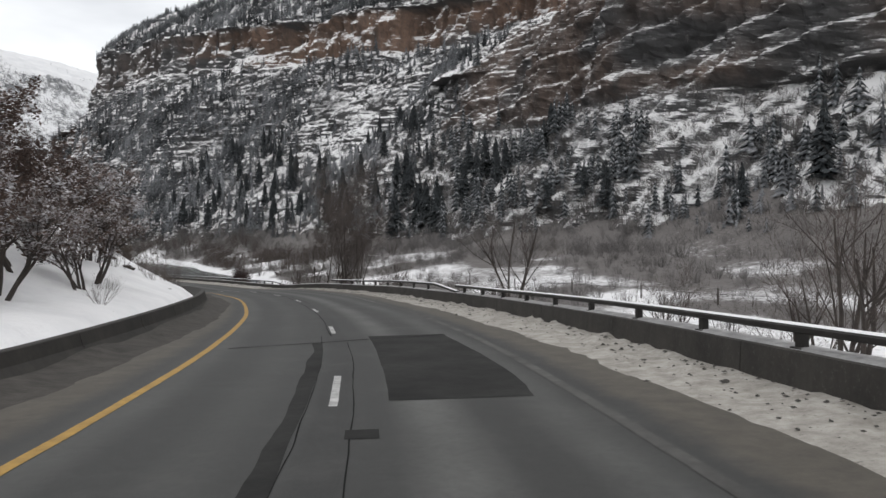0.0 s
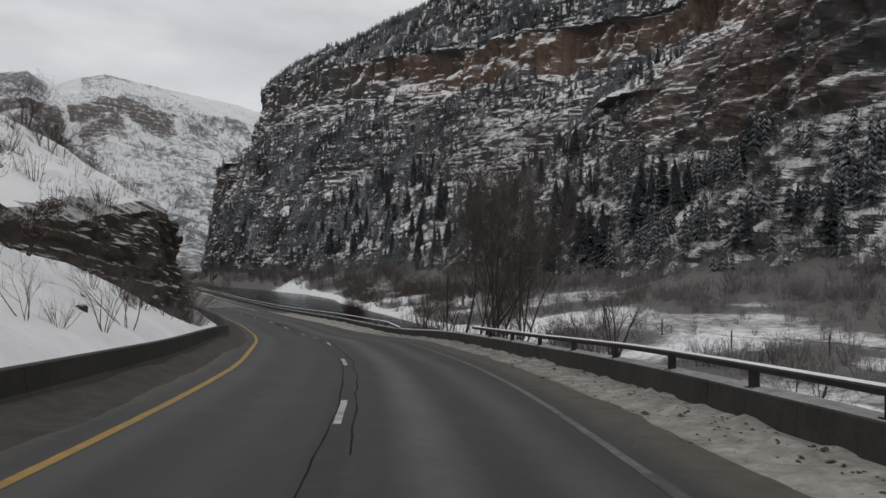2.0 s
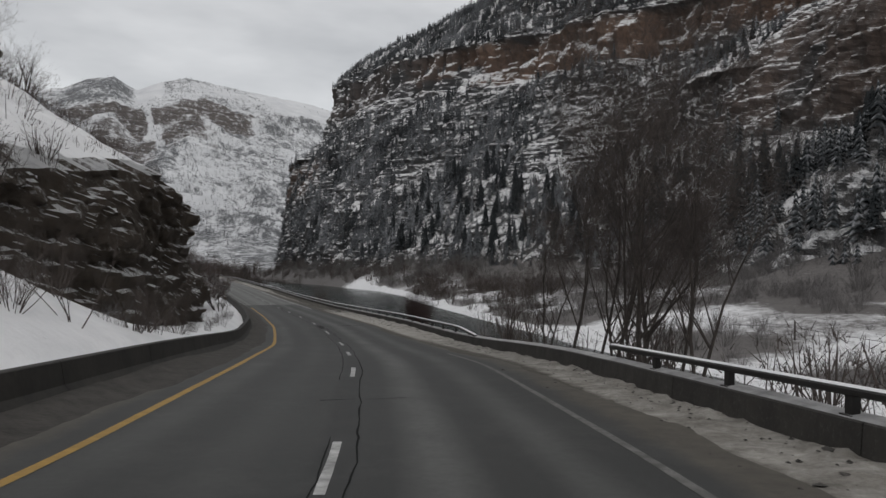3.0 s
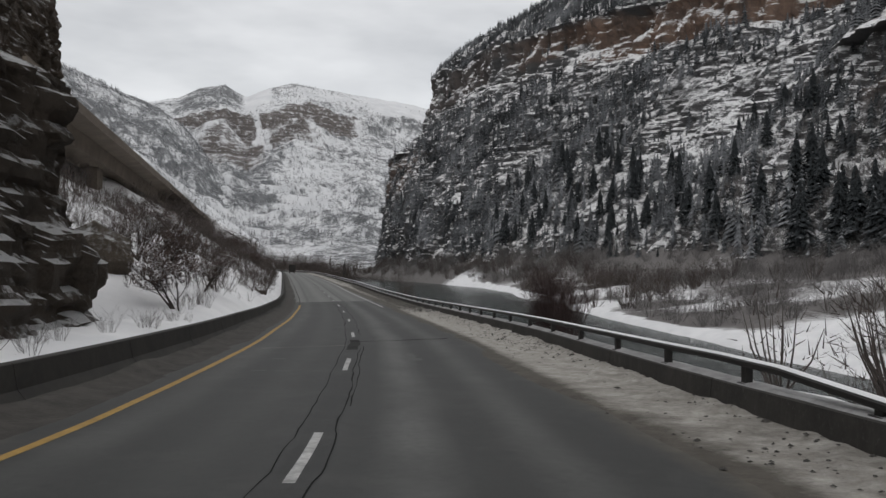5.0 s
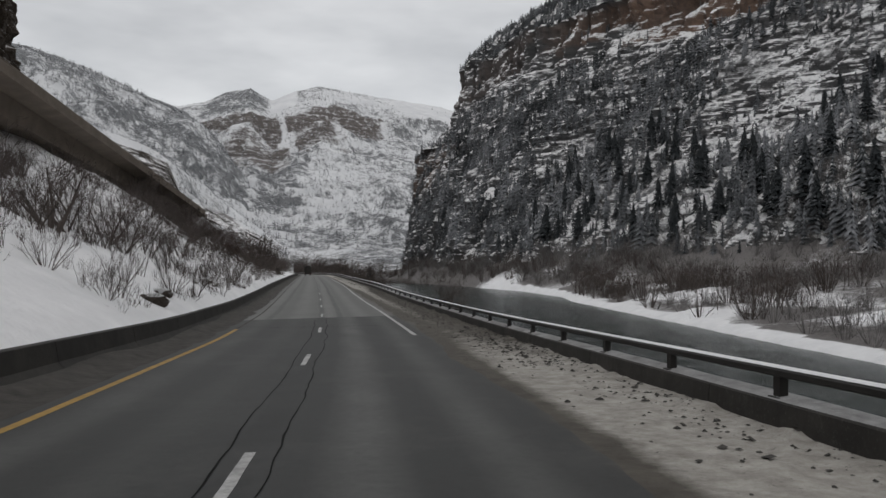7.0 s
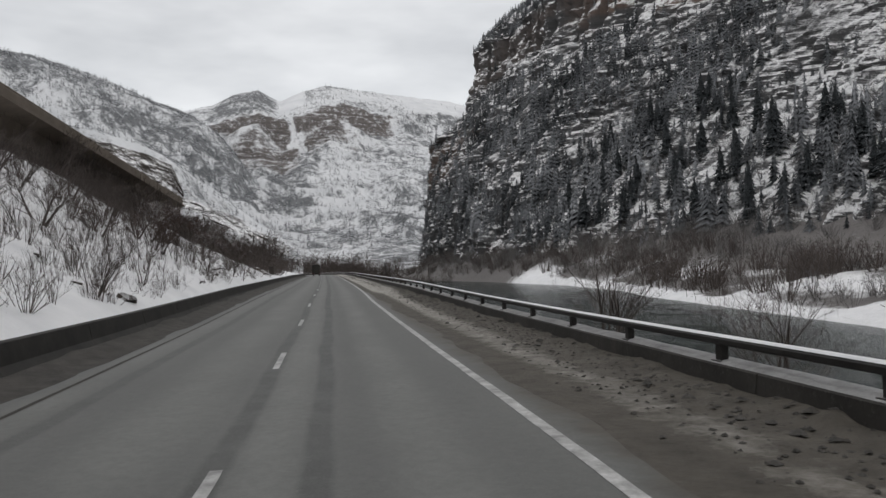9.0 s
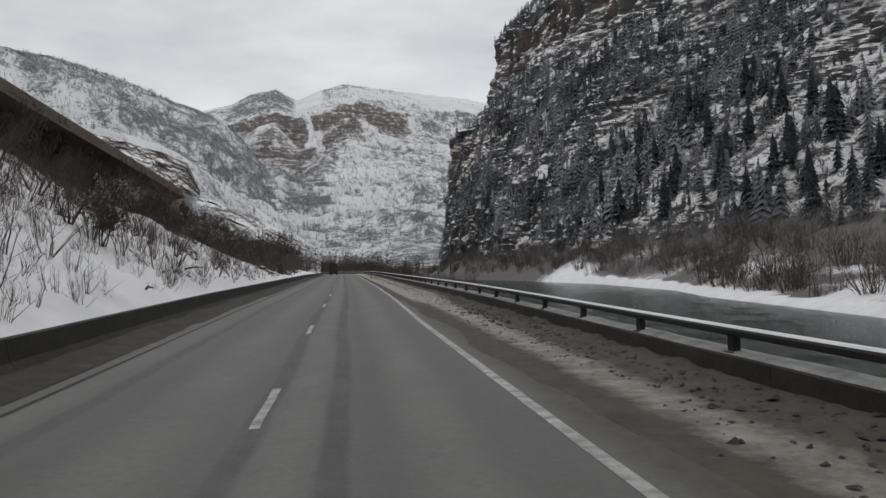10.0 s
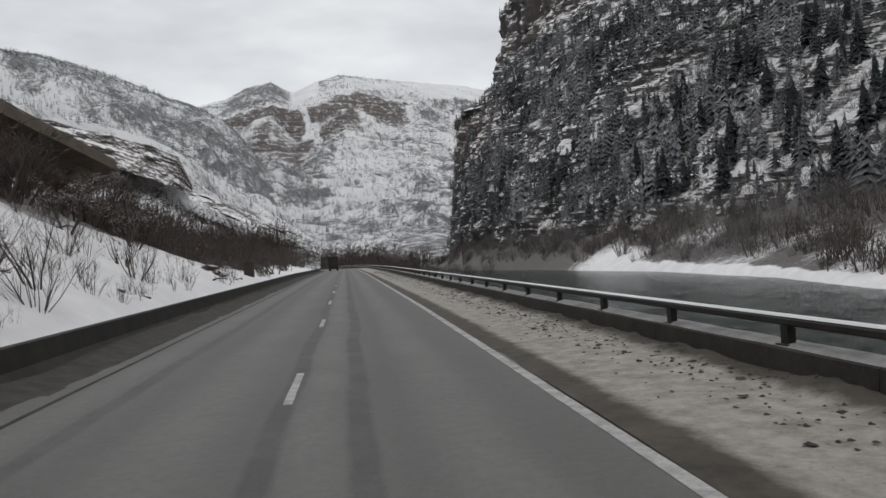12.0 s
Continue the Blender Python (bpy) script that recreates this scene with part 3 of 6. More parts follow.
def gully(s, z):
    """1 in the chutes that run down the wall."""
    return smooth(0.56, 0.78, vnoise(s / 34 + 0.006 * z + 0.5 * fbm(s / 50, z / 40, 6, 2), 0.2, 14.3))


def wall_back(s, z):
    """How far behind its foot the wall stands at height z, at station s."""
    s, z = np.broadcast_arrays(np.asarray(s, float), np.asarray(z, float))
    si = np.interp(s, PROFILE_S, np.arange(len(PROFILE_S)))
    i = np.clip(si.astype(int), 0, len(PROFILE_S) - 2)
    f = si - i
    level = wall_level(s, z)
    zi = np.interp(level, PROFILE_Z, np.arange(len(PROFILE_Z)))
    j = np.clip(zi.astype(int), 0, len(PROFILE_Z) - 2)
    g = zi - j
    low = PROFILE_B[i, j] * (1 - f) + PROFILE_B[i + 1, j] * f
    high = PROFILE_B[i, j + 1] * (1 - f) + PROFILE_B[i + 1, j + 1] * f
    run = (high - low) / np.maximum(PROFILE_Z[j + 1] - PROFILE_Z[j], 1e-3)
    b = low * (1 - g) + high * g
    steep = smooth(0.75, 0.3, run)
    massive = butte(s, level)
    rim = smooth(108, 112, level) * smooth(138, 134, level) * (1 - massive)
    high_up = np.clip(z / 50, 0, 1)
    # broken ledges, in patches, each bed of its own thickness
    for bed, share, seed in ((14.0, 0.30, 1), (5.3, 0.42, 3), (2.6, 0.30, 2)):
        zz = z + 12 * fbm(s / 110, 0.3 + seed, 0, 2) + 0.4 * bed * fbm(s / 26, z / 30, seed, 3)
        zz = zz + 0.8 * bed * fbm(zz / (1.7 * bed), 0.4, 90 + seed, 2)
        ph = zz / bed - np.floor(zz / bed)
        step = smooth(0.0, 0.25, ph)
        firm = smooth(0.60, 0.74, vnoise(s / (5 + 1.2 * bed), z / (2.5 + 0.9 * bed), 20 + seed) + 0.40 * fbm(s / 4, z / 4, 23 + seed, 3))
        firm = np.maximum(firm, 0.10 * steep) * (1 - 0.9 * massive) * (0.45 + 0.55 * smooth(220, 300, s))
        b = b + (step - ph) * bed * np.maximum(run, 0.35) * share * firm
    # slanting ledges on the massive cliff
    zm = z + 0.30 * (s - 180) + 9 * fbm(s / 30, z / 40, 5, 3)
    pm = zm / 12.0 - np.floor(zm / 12.0)
    b = b + massive * (smooth(0.0, 0.22, pm) - pm) * 4.2 * smooth(0.26, 0.46, vnoise(s / 32, z / 24, 66))
    pm = zm / 4.7 - np.floor(zm / 4.7)
    b = b + massive * (smooth(0.0, 0.3, pm) - pm) * 1.3 * smooth(0.40, 0.55, vnoise(s / 9, z / 7, 68))
    b = b + massive * (9 * fbm(s / 26, z / 50, 36, 3) - 16 * np.abs(fbm(s / 11, z / 40, 38, 4, 0.6)) + 6.0 * fbm(s / 6, z / 6, 39, 4, 0.62))
    for c, w, zt in ((153, 15, 47), (112, 12, 40)):
        b = b + 3.5 * smooth(w, w * 0.35, np.abs(s - c)) * smooth(zt + 17, zt + 9, z) * smooth(zt - 6, zt + 1, z)
    b = b + high_up * (40 * fbm(s / 55 + 0.003 * z, 0.7, 31, 3) * (1 - 0.5 * smooth(560, 700, s)))
    b = b + (6.0 * gully(s, z) - 2.0) * (1 - steep) * smooth(2, 20, z)
    b = b + 9.0 * np.abs(fbm(s / 13 + 0.5 * fbm(s / 20, z / 12, 72, 2), z / 55, 71, 3, 0.6)) * (1 - massive)
    # pillars and alcoves of the red band
    b = b - steep * (1 - massive) * (15 * np.abs(fbm(s / 17, z / 90, 35, 3)) - 3 - 5 * smooth(0.5, 0.6, vnoise(s / 21, z / 40, 44)) * smooth(136, 122, level))
    b = b + 8.0 * fbm(s / 17, z / 15, 41, 4, 0.55) * (0.5 + 0.5 * high_up) + (1 - 0.55 * rim) * (5.5 * fbm(s / 8, z / 7, 55, 3, 0.6) * (1 - 0.5 * steep) + 5.0 * fbm(s / 3.2, z / 9, 57, 3, 0.6) + (4.2 + 3.0 * steep) * fbm(s / 4.2, z / 5.5, 51, 4, 0.6)) * (1 - 0.35 * massive)
    # upright cracks between the blocks of the red band
    b = b + rim * (4.0 * fbm(s / 14, z / 9, 60, 3) + 6.0 * smooth(0.10, 0.02, np.abs(fbm(s / 16 + 0.01 * z, 0.3, 58, 3))) + 1.4 * fbm(s / 5, z / 3.5, 59, 3))
    return b


def wall_place(s, z):
    b = wall_back(s, z)
    return (*plan(s, foot(s) + b), z)


cs = np.r_[np.arange(-120, 60, 6.0), np.arange(60, 640, 1.15), np.arange(640, 860, 1.8)]
cz = np.r_[np.arange(-9, 150, 0.68), np.arange(150, 262, 1.8)]
CS, CZ = np.meshgrid(cs, cz)
CX, CY, _ = wall_place(CS, CZ)
CZ2 = CZ + 0.5 * fbm(CS / 3, CZ / 2, 61, 3)
cliff_mesh = grid_mesh("cliff", CX, CY, CZ2, M_CLIFF)
LEVEL = wall_level(CS, CZ)
band = smooth(108, 113, LEVEL) * smooth(139, 134, LEVEL) * smooth(0.30, 0.50, vnoise(CS / 40, CZ / 16, 12.5) + 0.10 + 0.3 * fbm(CS / 6, CZ / 5, 13, 3))
prow = smooth(600, 660, CS) * smooth(45, 52, LEVEL) * smooth(82, 70, LEVEL) * 0.6
RUST = np.clip(band * (1 - 0.75 * smooth(520, 610, CS)) + 0.5 * butte(CS, LEVEL) * smooth(0.2, 0.5, vnoise(CS / 20, CZ / 15, 3.5)) + prow, 0, 1)
cliff_mesh.attributes.new("rust", "FLOAT", "POINT").data.foreach_set("value", RUST.astype(np.float32).ravel())
# sheer rock that sheds its snow
BARE = butte(CS, LEVEL) - 0.4 * smooth(410, 460, CS) * smooth(640, 600, CS) * smooth(52, 40, CZ)
BARE = BARE - 0.55 * smooth(300, 340, CS) * smooth(104, 112, LEVEL)
cliff_mesh.attributes.new("bare", "FLOAT", "POINT").data.foreach_set("value", BARE.astype(np.float32).ravel())
tagged(new("cliff", cliff_mesh), "bedded red-brown canyon wall with snow on its ledges", "canyon wall", kind="structure")


# ---- mountains up the canyon ----
EYE_X, EYE_Y, EYE_Z = -67.5, 150.4, -3.5


def ridge(name, label, az, rise, r_crest, r_foot, foot_rise, material, rough, seed, rows=90, cols=240, beds=0.0, back=1.35, steps=None, layers=15, marks=None):
    """A mountain flank: its crest stands at r_crest by compass angle az with slope rise, and runs down to r_foot."""
    a = np.radians(np.linspace(az[0], az[-1], cols))
    hi = np.interp(np.degrees(a), az[::-1] if az[0] > az[-1] else az, rise[::-1] if az[0] > az[-1] else rise)
    rc = np.interp(np.degrees(a), az[::-1] if az[0] > az[-1] else az, r_crest[::-1] if az[0] > az[-1] else r_crest)
    t = np.r_[[-0.35, -0.15], np.linspace(0, 1, rows), np.linspace(1.04, back, 8)]
    T, A = np.meshgrid(t, a, indexing="ij")
    R = r_foot + (rc - r_foot) * T
    crest = hi * rc
    base = foot_rise * r_foot
    x, y = EYE_X - np.sin(A) * R, EYE_Y + np.cos(A) * R
    body = np.where(T <= 1, np.where(T < 0, 0.4 * T, np.abs(T) ** 0.95), 1 - 1.6 * (T - 1))
    if steps:
        wob = T + 0.035 * fbm(A * 9, T * 2, seed, 2) + 0.012 * fbm(A * 60, T * 6, seed, 3)
        body = np.where((T <= 1) & (T >= 0), np.interp(wob, steps[0], steps[1]), body)
    if beds:
        z0 = body * layers + 2.6 * fbm(x / 420, y / 420, seed, 3)
        ph = z0 - np.floor(z0)
        body = body + beds * (smooth(0.0, 0.3, ph) - ph) / layers * np.clip(4 * (1 - T), 0, 1) * np.clip(0.3 + 4 * (fbm(x / 260, y / 260, seed + 4, 3) + 0.1), 0, 1)
    z = EYE_Z + base + (crest - base) * body - 90 * np.clip(-T, 0, 1)
    gul = smooth(0, 0.25, T) * (1 - 0.88 * smooth(0.7, 1.0, T))
    z = z + rough * gul * (1.6 * fbm(x / 330, y / 330, seed, 5, 0.55) - 0.9 * np.abs(fbm(x / 140, y / 140, seed + 5, 4)))
    z = z + rough * 0.06 * fbm(x / 30, y / 30, seed + 9, 2)
    me = grid_mesh(name, x[:, ::-1], y[:, ::-1], z[:, ::-1], material)
    wood, bare = marks(np.degrees(A), T)
    for key, val in (("wood", wood), ("crag", bare)):
        me.attributes.new(key, "FLOAT", "POINT").data.foreach_set("value", np.broadcast_to(val, T.shape)[:, ::-1].astype(np.float32).ravel())
    tagged(new(name, me), label, "mountain", kind="structure")
    return x, y, z, T, np.broadcast_to(wood, T.shape)


def left_marks(a, t):
    """Woods along the crest, an open snow face below it."""
    line = np.interp(a, [42, 46, 51.5, 54.1, 56.7, 59.2, 66], [0.35, 0.48, 0.62, 0.72, 0.80, 0.90, 0.97]) + 0.22 * fbm(a / 1.6, t * 4, 3, 4)
    return 0.24 + 0.32 * smooth(-0.12, 0.10, t - line) + 0.10 * smooth(52, 46, a), -0.12 + 0 * t


def far_marks(a, t):
    """A wooded knoll, broken bands of cliff under it, and open snow between the woods."""
    wa, wt = a + 2.4 * fbm(a / 2.2, t * 5, 51, 4), t + 0.16 * fbm(a / 1.8, t * 3, 52, 4)
    w = 0.36 + 0.30 * smooth(46.2, 44.2, a) * smooth(40.0, 41.2, a) * smooth(0.76, 0.84, t)
    w = w - 0.45 * smooth(38.2, 39.0, a) * smooth(40.8, 40.0, a) * smooth(0.80, 0.86, t)
    w = w + 0.20 * smooth(39.0, 38.2, a) * smooth(36.0, 37.2, a) * smooth(0.80, 0.88, t)
    w = w - 0.35 * smooth(32.0, 29.5, a) * smooth(0.70, 0.85, t)
    w = w + 0.30 * smooth(3.4, 0.8, np.abs(wa - 39.6)) * smooth(0.24, 0.06, np.abs(wt - 0.36))
    w = w + 0.08 * smooth(0.25, 0.05, t) + 0.16 * smooth(36, 31, wa) * smooth(0.85, 0.65, t)
    c = 0.92 * smooth(29, 34, wa) * smooth(48, 44.5, wa) * smooth(0.11, 0.02, np.abs(wt - 0.69))
    c = np.maximum(c, 0.72 * smooth(31, 36, wa) * smooth(47, 43, wa) * smooth(0.16, 0.02, np.abs(wt - 0.55)))
    c = c - 0.5 * smooth(0.4, 0.1, np.abs(a - 39.2 + 5.0 * (0.62 - t)))
    return w, c - 0.10


def shoulder_marks(a, t):
    return 0.30 + 0.5 * fbm(a / 2, t * 6, 5, 3), 0.12 + 0.25 * smooth(0.50, 0.66, t) * smooth(0.94, 0.84, t) + 0.6 * fbm(a / 1.5, t * 9, 6, 3)


SKY_AZ = [80, 70, 59.6, 56.3, 52.8, 49.1, 46.8, 44.5, 42.0]
LEFT = ridge("mountain_left", "snowy mountainside dotted with frosted conifers", SKY_AZ, [0.40, 0.34, 0.273, 0.265, 0.246, 0.221, 0.205, 0.175, 0.12],
             [1500, 1700, 2000, 2050, 2150, 2250, 2300, 2350, 2350], 900, 0.012, M_FAR, 120, 3, rows=130, cols=270, beds=0.3, marks=left_marks)
FAR = ridge("mountain_far", "distant snowy mountain with bands of grey cliff", [53, 48.5, 46.8, 45.2, 43.6, 41.9, 40.3, 38.6, 36.9, 32.7, 30.1, 26.7, 20],
            [0.20, 0.205, 0.209, 0.216, 0.231, 0.2376, 0.222, 0.236, 0.243, 0.2344, 0.2278, 0.2155, 0.19],
            [3000, 3000, 3000, 3020, 3040, 3060, 3120, 3200, 3280, 3400, 3500, 3600, 3700], 1350, 0.026, M_FAR, 70, 11, rows=200, cols=260, beds=1.15, layers=30, steps=([0, 0.45, 0.50, 0.64, 0.69, 0.82, 1.0], [0, 0.36, 0.44, 0.60, 0.69, 0.82, 1.0]), marks=far_marks)
SHOULDER = ridge("mountain_shoulder", "dark ledgy mountain shoulder with snow", [82, 70, 58.7, 56.4, 52.5, 49.9, 47.7, 47.1, 44.6, 41.4, 39.0],
                 [0.27, 0.24, 0.2085, 0.198, 0.180, 0.164, 0.142, 0.134, 0.100, 0.060, 0.03],
                 [700, 800, 900, 950, 1000, 1020, 1040, 1050, 1150, 1250, 1300], 430, 0.012, M_FLANK, 60, 23, rows=120, cols=230, beds=0.2, steps=([0, 0.45, 0.50, 0.72, 0.78, 0.84, 0.9, 1.0], [0, 0.34, 0.44, 0.56, 0.74, 0.78, 0.95, 1.0]), marks=shoulder_marks)


# ---- the left crag beside the road, and the cliff above the viaduct ----
def crag(name, label, s0, s1, face, zlo, top, lean, step, bed, material, seed, size, blocky=1.0, back=0.85):
    """A ledgy rock face along the road; face(s): its foot, top(s): its height over the road, lean: run back per metre of rise."""
    s = np.arange(s0, s1, step)
    v = np.r_[np.linspace(0, 1, int(size / step)), np.linspace(1.02, 1.6, 22)]
    V, Sg = np.meshgrid(v, s, indexing="ij")
    tp = top(Sg)
    h = zlo + (tp - zlo) * np.minimum(V, 1)
    zz = h * (1 + 0.25 * fbm(Sg / 40, h / 5, seed + 2, 2)) + 1.2 * fbm(Sg / 30, 0.2, seed, 2)
    ph = zz / bed - np.floor(zz / bed)
    firm = np.clip(0.2 + 3.0 * (fbm(Sg / 7, h / 2, seed + 3, 3) + 0.12), 0, 1)
    b = lean * (h - zlo) + (smooth(0, 0.3, ph) - ph) * bed * 0.40 * firm
    b = b + size * 0.09 * fbm(Sg / (size * 0.35), h / (size * 0.45), seed + 7, 4) + size * 0.045 * blocky * fbm(Sg / (2.2 / blocky), h / (0.9 / blocky ** 2), seed + 9, 4, 0.6) + size * 0.11 * blocky * np.floor(4 * vnoise(Sg / 3.1 + 0.4 * fbm(Sg, h, 4, 2), h / 2.6, seed)) / 4 + size * 0.05 * blocky * np.floor(3 * vnoise(Sg / 1.1, h / 0.8, seed + 1)) / 3
    over = np.clip(V - 1, 0, 1)
    l = face(Sg) - b - over * size * 1.7
    x, y = plan(Sg, l)
    z = road_z(Sg) + h + over * size * back + 0.25 * fbm(Sg / 1.5, h / 1.2, seed + 11, 2) + smooth(0, 0.15, over) * size * 0.16 * fbm(Sg / (0.4 * size), over * 6, seed + 13, 4, 0.6)
    me = grid_mesh(name, x[:, ::-1], y[:, ::-1], z[:, ::-1], material)
    # snow lies on the top behind the edge
    me.materials.append(M_SNOW)
    high = (V[:-1, :-1] + 0.05 * fbm(Sg[:-1, :-1] / 2, V[:-1, :-1] * 9, seed, 3) > 1.05)
    me.polygons.foreach_set("material_index", high.astype(np.int32).ravel())
    return tagged(new(name, me), label, "rock face", kind="structure")


crag("rock_outcrop", "dark bedded rock outcrop with snow on its ledges", 60, 127,
     lambda s: np.interp(s, [58, 70, 78, 88, 109, 115, 119, 127], [-28, -20, -12.6, -9.4, -8.8, -11.5, -17.0, -32]), -0.6,
     lambda s: np.interp(s, [58, 66, 74, 82, 96, 112, 122, 127], [3.2, 4.0, 5.4, 7.2, 9.2, 8.9, 8.5, 8]) + 1.0 * fbm(s / 5, 0.5, 3, 3), 0.16, 0.22, 0.95, M_CRAG, 71, 12, 1.0, 0.95)


def ledge(name, label, az, top, low, r, seed, cols=150, rows=36):
    """A far cliff band: by compass angle az, from slope low up to slope top, r metres off."""
    a = np.radians(np.linspace(az[0], az[-1], cols))
    d = np.degrees(a)
    hi, lo = np.interp(-d, [-q for q in az], top) * r, np.interp(-d, [-q for q in az], low) * r
    V, A = np.meshgrid(np.linspace(0, 1.25, rows), a, indexing="ij")
    h = lo + (hi - lo) * np.minimum(V, 1) + 2.5 * fbm(A * 90, V * 3, seed, 3)
    R = r + 26 * np.minimum(V, 1) + 260 * np.clip(V - 1, 0, 1) + 16 * fbm(A * 40, V * 1.2, seed + 1, 4) + 8 * np.floor(5 * vnoise(A * 70, V * 6, seed + 2)) / 5 + 7 * np.floor(V * 7 + 2 * fbm(A * 60, V, seed, 2))/7
    x, y = EYE_X - np.sin(A) * R, EYE_Y + np.cos(A) * R
    me = grid_mesh(name, x[:, ::-1], y[:, ::-1], (EYE_Z + h)[:, ::-1], M_LEDGE)
    return tagged(new(name, me), label, "cliff band", kind="structure")


ledge("cliff_band", "dark broken cliff band across a snowy mountainside", [64, 58.7, 56.4, 52.5, 49.9, 48.2, 47.4], [0.216, 0.204, 0.194, 0.176, 0.160, 0.148, 0.112], [0.185, 0.172, 0.160, 0.134, 0.114, 0.102, 0.098], 790, 31)
ledge("cliff_band", "low dark ledge running down to the road", [47.6, 46.5, 44.6, 42.0, 40.0], [0.106, 0.098, 0.080, 0.056, 0.036], [0.090, 0.080, 0.062, 0.040, 0.024], 770, 37)
crag("rock_outcrop", "dark rock face in the shade under the elevated road", 118, 188,
     lambda s: -31.0 + 2.5 * fbm(s / 9, 0.4, 5, 3) + np.interp(s, [118, 128, 152, 176, 188], [-2, 6.5, 5, 0, -6]), 6,
     lambda s: np.interp(s, [118, 200, 262], [17.5, 15.5, 11.5]) + 1.5 * fbm(s / 6, 0.2, 4, 3), 0.12, 0.45, 1.6, M_CRAG, 81, 14)
crag("upper_cliff", "tall dark cliff above the elevated road", 120, 296,
     lambda s: np.interp(s, [110, 200, 270, 286, 291, 296], [-40, -47, -54.5, -58.5, -64, -82]), 12,
     lambda s: np.interp(s, [110, 200, 280, 296], [75, 72, 66, 58]) + 6 * fbm(s / 20, 0.5, 8, 3), 0.05, 0.9, 4.2, M_CRAG, 91, 60, 0.45)


# ---- the elevated road ----
def viaduct():
    top = thing("viaduct", "tan concrete elevated road on stout piers along the slope", "viaduct")
    ys = np.arange(124.0, 252.0, 3.0)
    ax, az = -140.9 - 0.745 * (ys - 200), 13.7 - 0.041 * (ys - 200)
    n = Vector((-1.0, -0.745, 0)).normalized()

    def sweep(name, profile, label=""):
        v, k = [], len(profile)
        for x, y, z in zip(ax, ys, az):
            v += [(x + n.x * o, y + n.y * o, z + h) for o, h in profile]
        f = [(i * k + j, i * k + (j + 1) % k, (i + 1) * k + (j + 1) % k, (i + 1) * k + j) for i in range(len(ys) - 1) for j in range(k)]
        f += [tuple(range(k))[::-1], tuple(range((len(ys) - 1) * k, len(ys) * k))]
        part(name, mesh_of(name, v, f, M_PIER), top, label)

    sweep("parapet", [(0.0, -1.05), (-0.04, -0.1), (0.0, 0.0), (0.28, 0.0), (0.34, -0.1), (0.40, -1.05)], "tan concrete parapet")
    sweep("deck", [(-0.45, -1.06), (-0.45, -1.36), (1.6, -1.6), (11.0, -1.6), (12.0, -1.06)])
    sweep("girder", [(1.9, -1.61), (2.2, -3.6), (6.0, -3.6), (6.4, -1.61)], "shadowed box girder")
    sweep("rail", [(0.08, 0.12), (0.08, 0.22), (0.18, 0.22), (0.18, 0.12)], "thin dark steel rail")
    for i in range(2, len(ys) - 6, 9):
        pier = Soup()
        c = (ax[i] + n.x * 4, ys[i] + n.y * 4)
        low = min(az[i] - 8, az[i] - 3.7 - 9)
        pier.box((c[0], c[1], (az[i] - 3.65 + low) / 2), (0.7, 1.5, (az[i] - 3.65 - low) / 2), 0.64)
        part("pier", pier.mesh("pier", M_PIER), top)


viaduct()


# ---- the road ----
def strip(name, s0, s1, la, lb, lift, material, step=1.0, rows=2, rough=0.0, seed=0, parent=None, label="", skew=0.0, shades=None):
    s = np.arange(s0, s1 + step * 0.5, step)
    t = np.linspace(0, 1, rows)
    T, Sg = np.meshgrid(t, s, indexing="ij")
    a, b = (np.asarray(v(Sg) if callable(v) else np.full(Sg.shape, v)) for v in (la, lb))
    l = a + (b - a) * T
    lift_v = lift(Sg, l) if callable(lift) else lift
    Sq = Sg + skew * l
    x, y = plan(Sq, l + bend(Sq))
    z = road_z(Sq) + lift_v + rough * fbm(Sg * 3, l * 3, seed, 3)
    me = grid_mesh(name, x, y, z, material, False)
    if shades:
        for key, fn in shades.items():
            me.attributes.new(key, "FLOAT", "POINT").data.foreach_set("value", np.asarray(fn(Sq, l), np.float32).ravel())
    ob = new(name, me)
    if parent:
        ob.parent = parent
    return tagged(ob, label)


JOINT, SKEW = 162.7, 0.44


def yellow_at(s):
    return np.interp(s, [-20, 10, 40, 80, 120, 200, 640], [-3.6, -3.75, -4.15, -4.6, -4.78, -4.85, -4.8])


def centre_at(s):
    return np.interp(s, [-20, 12, 37, 72, 85, 103, 165, 176, 190, 200, 240, 640], [-0.5, -0.65, -0.94, -0.97, -1.03, -1.2, -1.26, -1.22, -1.13, -1.1, -0.85, -0.85])


def edge_at(s):
    return np.interp(s, [-20, 6, 15, 42, 58, 76, 105, 176, 201, 222, 243, 640], [3.1, 3.0, 2.98, 2.95, 3.12, 3.25, 2.62, 2.4, 2.4, 2.65, 2.8, 2.8])


ACROSS = {"across": lambda s, l: l - centre_at(s), "off": lambda s, l: l - edge_at(s), "inner": lambda s, l: yellow_at(s) - l}
road = strip("road", -60, JOINT, -6.7, 6.7, 0.0, M_LANES, 1.0, 8, label="dark worn asphalt motorway lanes", skew=SKEW, shades=ACROSS)
tagged(road, category="road", kind="structure")
road2 = strip("road", JOINT, 700, -6.7, 6.7, 0.0, M_PALE_LANES, 1.0, 8, label="pale salt-bleached asphalt motorway lanes", skew=SKEW, shades=ACROSS)
tagged(road2, category="road", kind="structure")


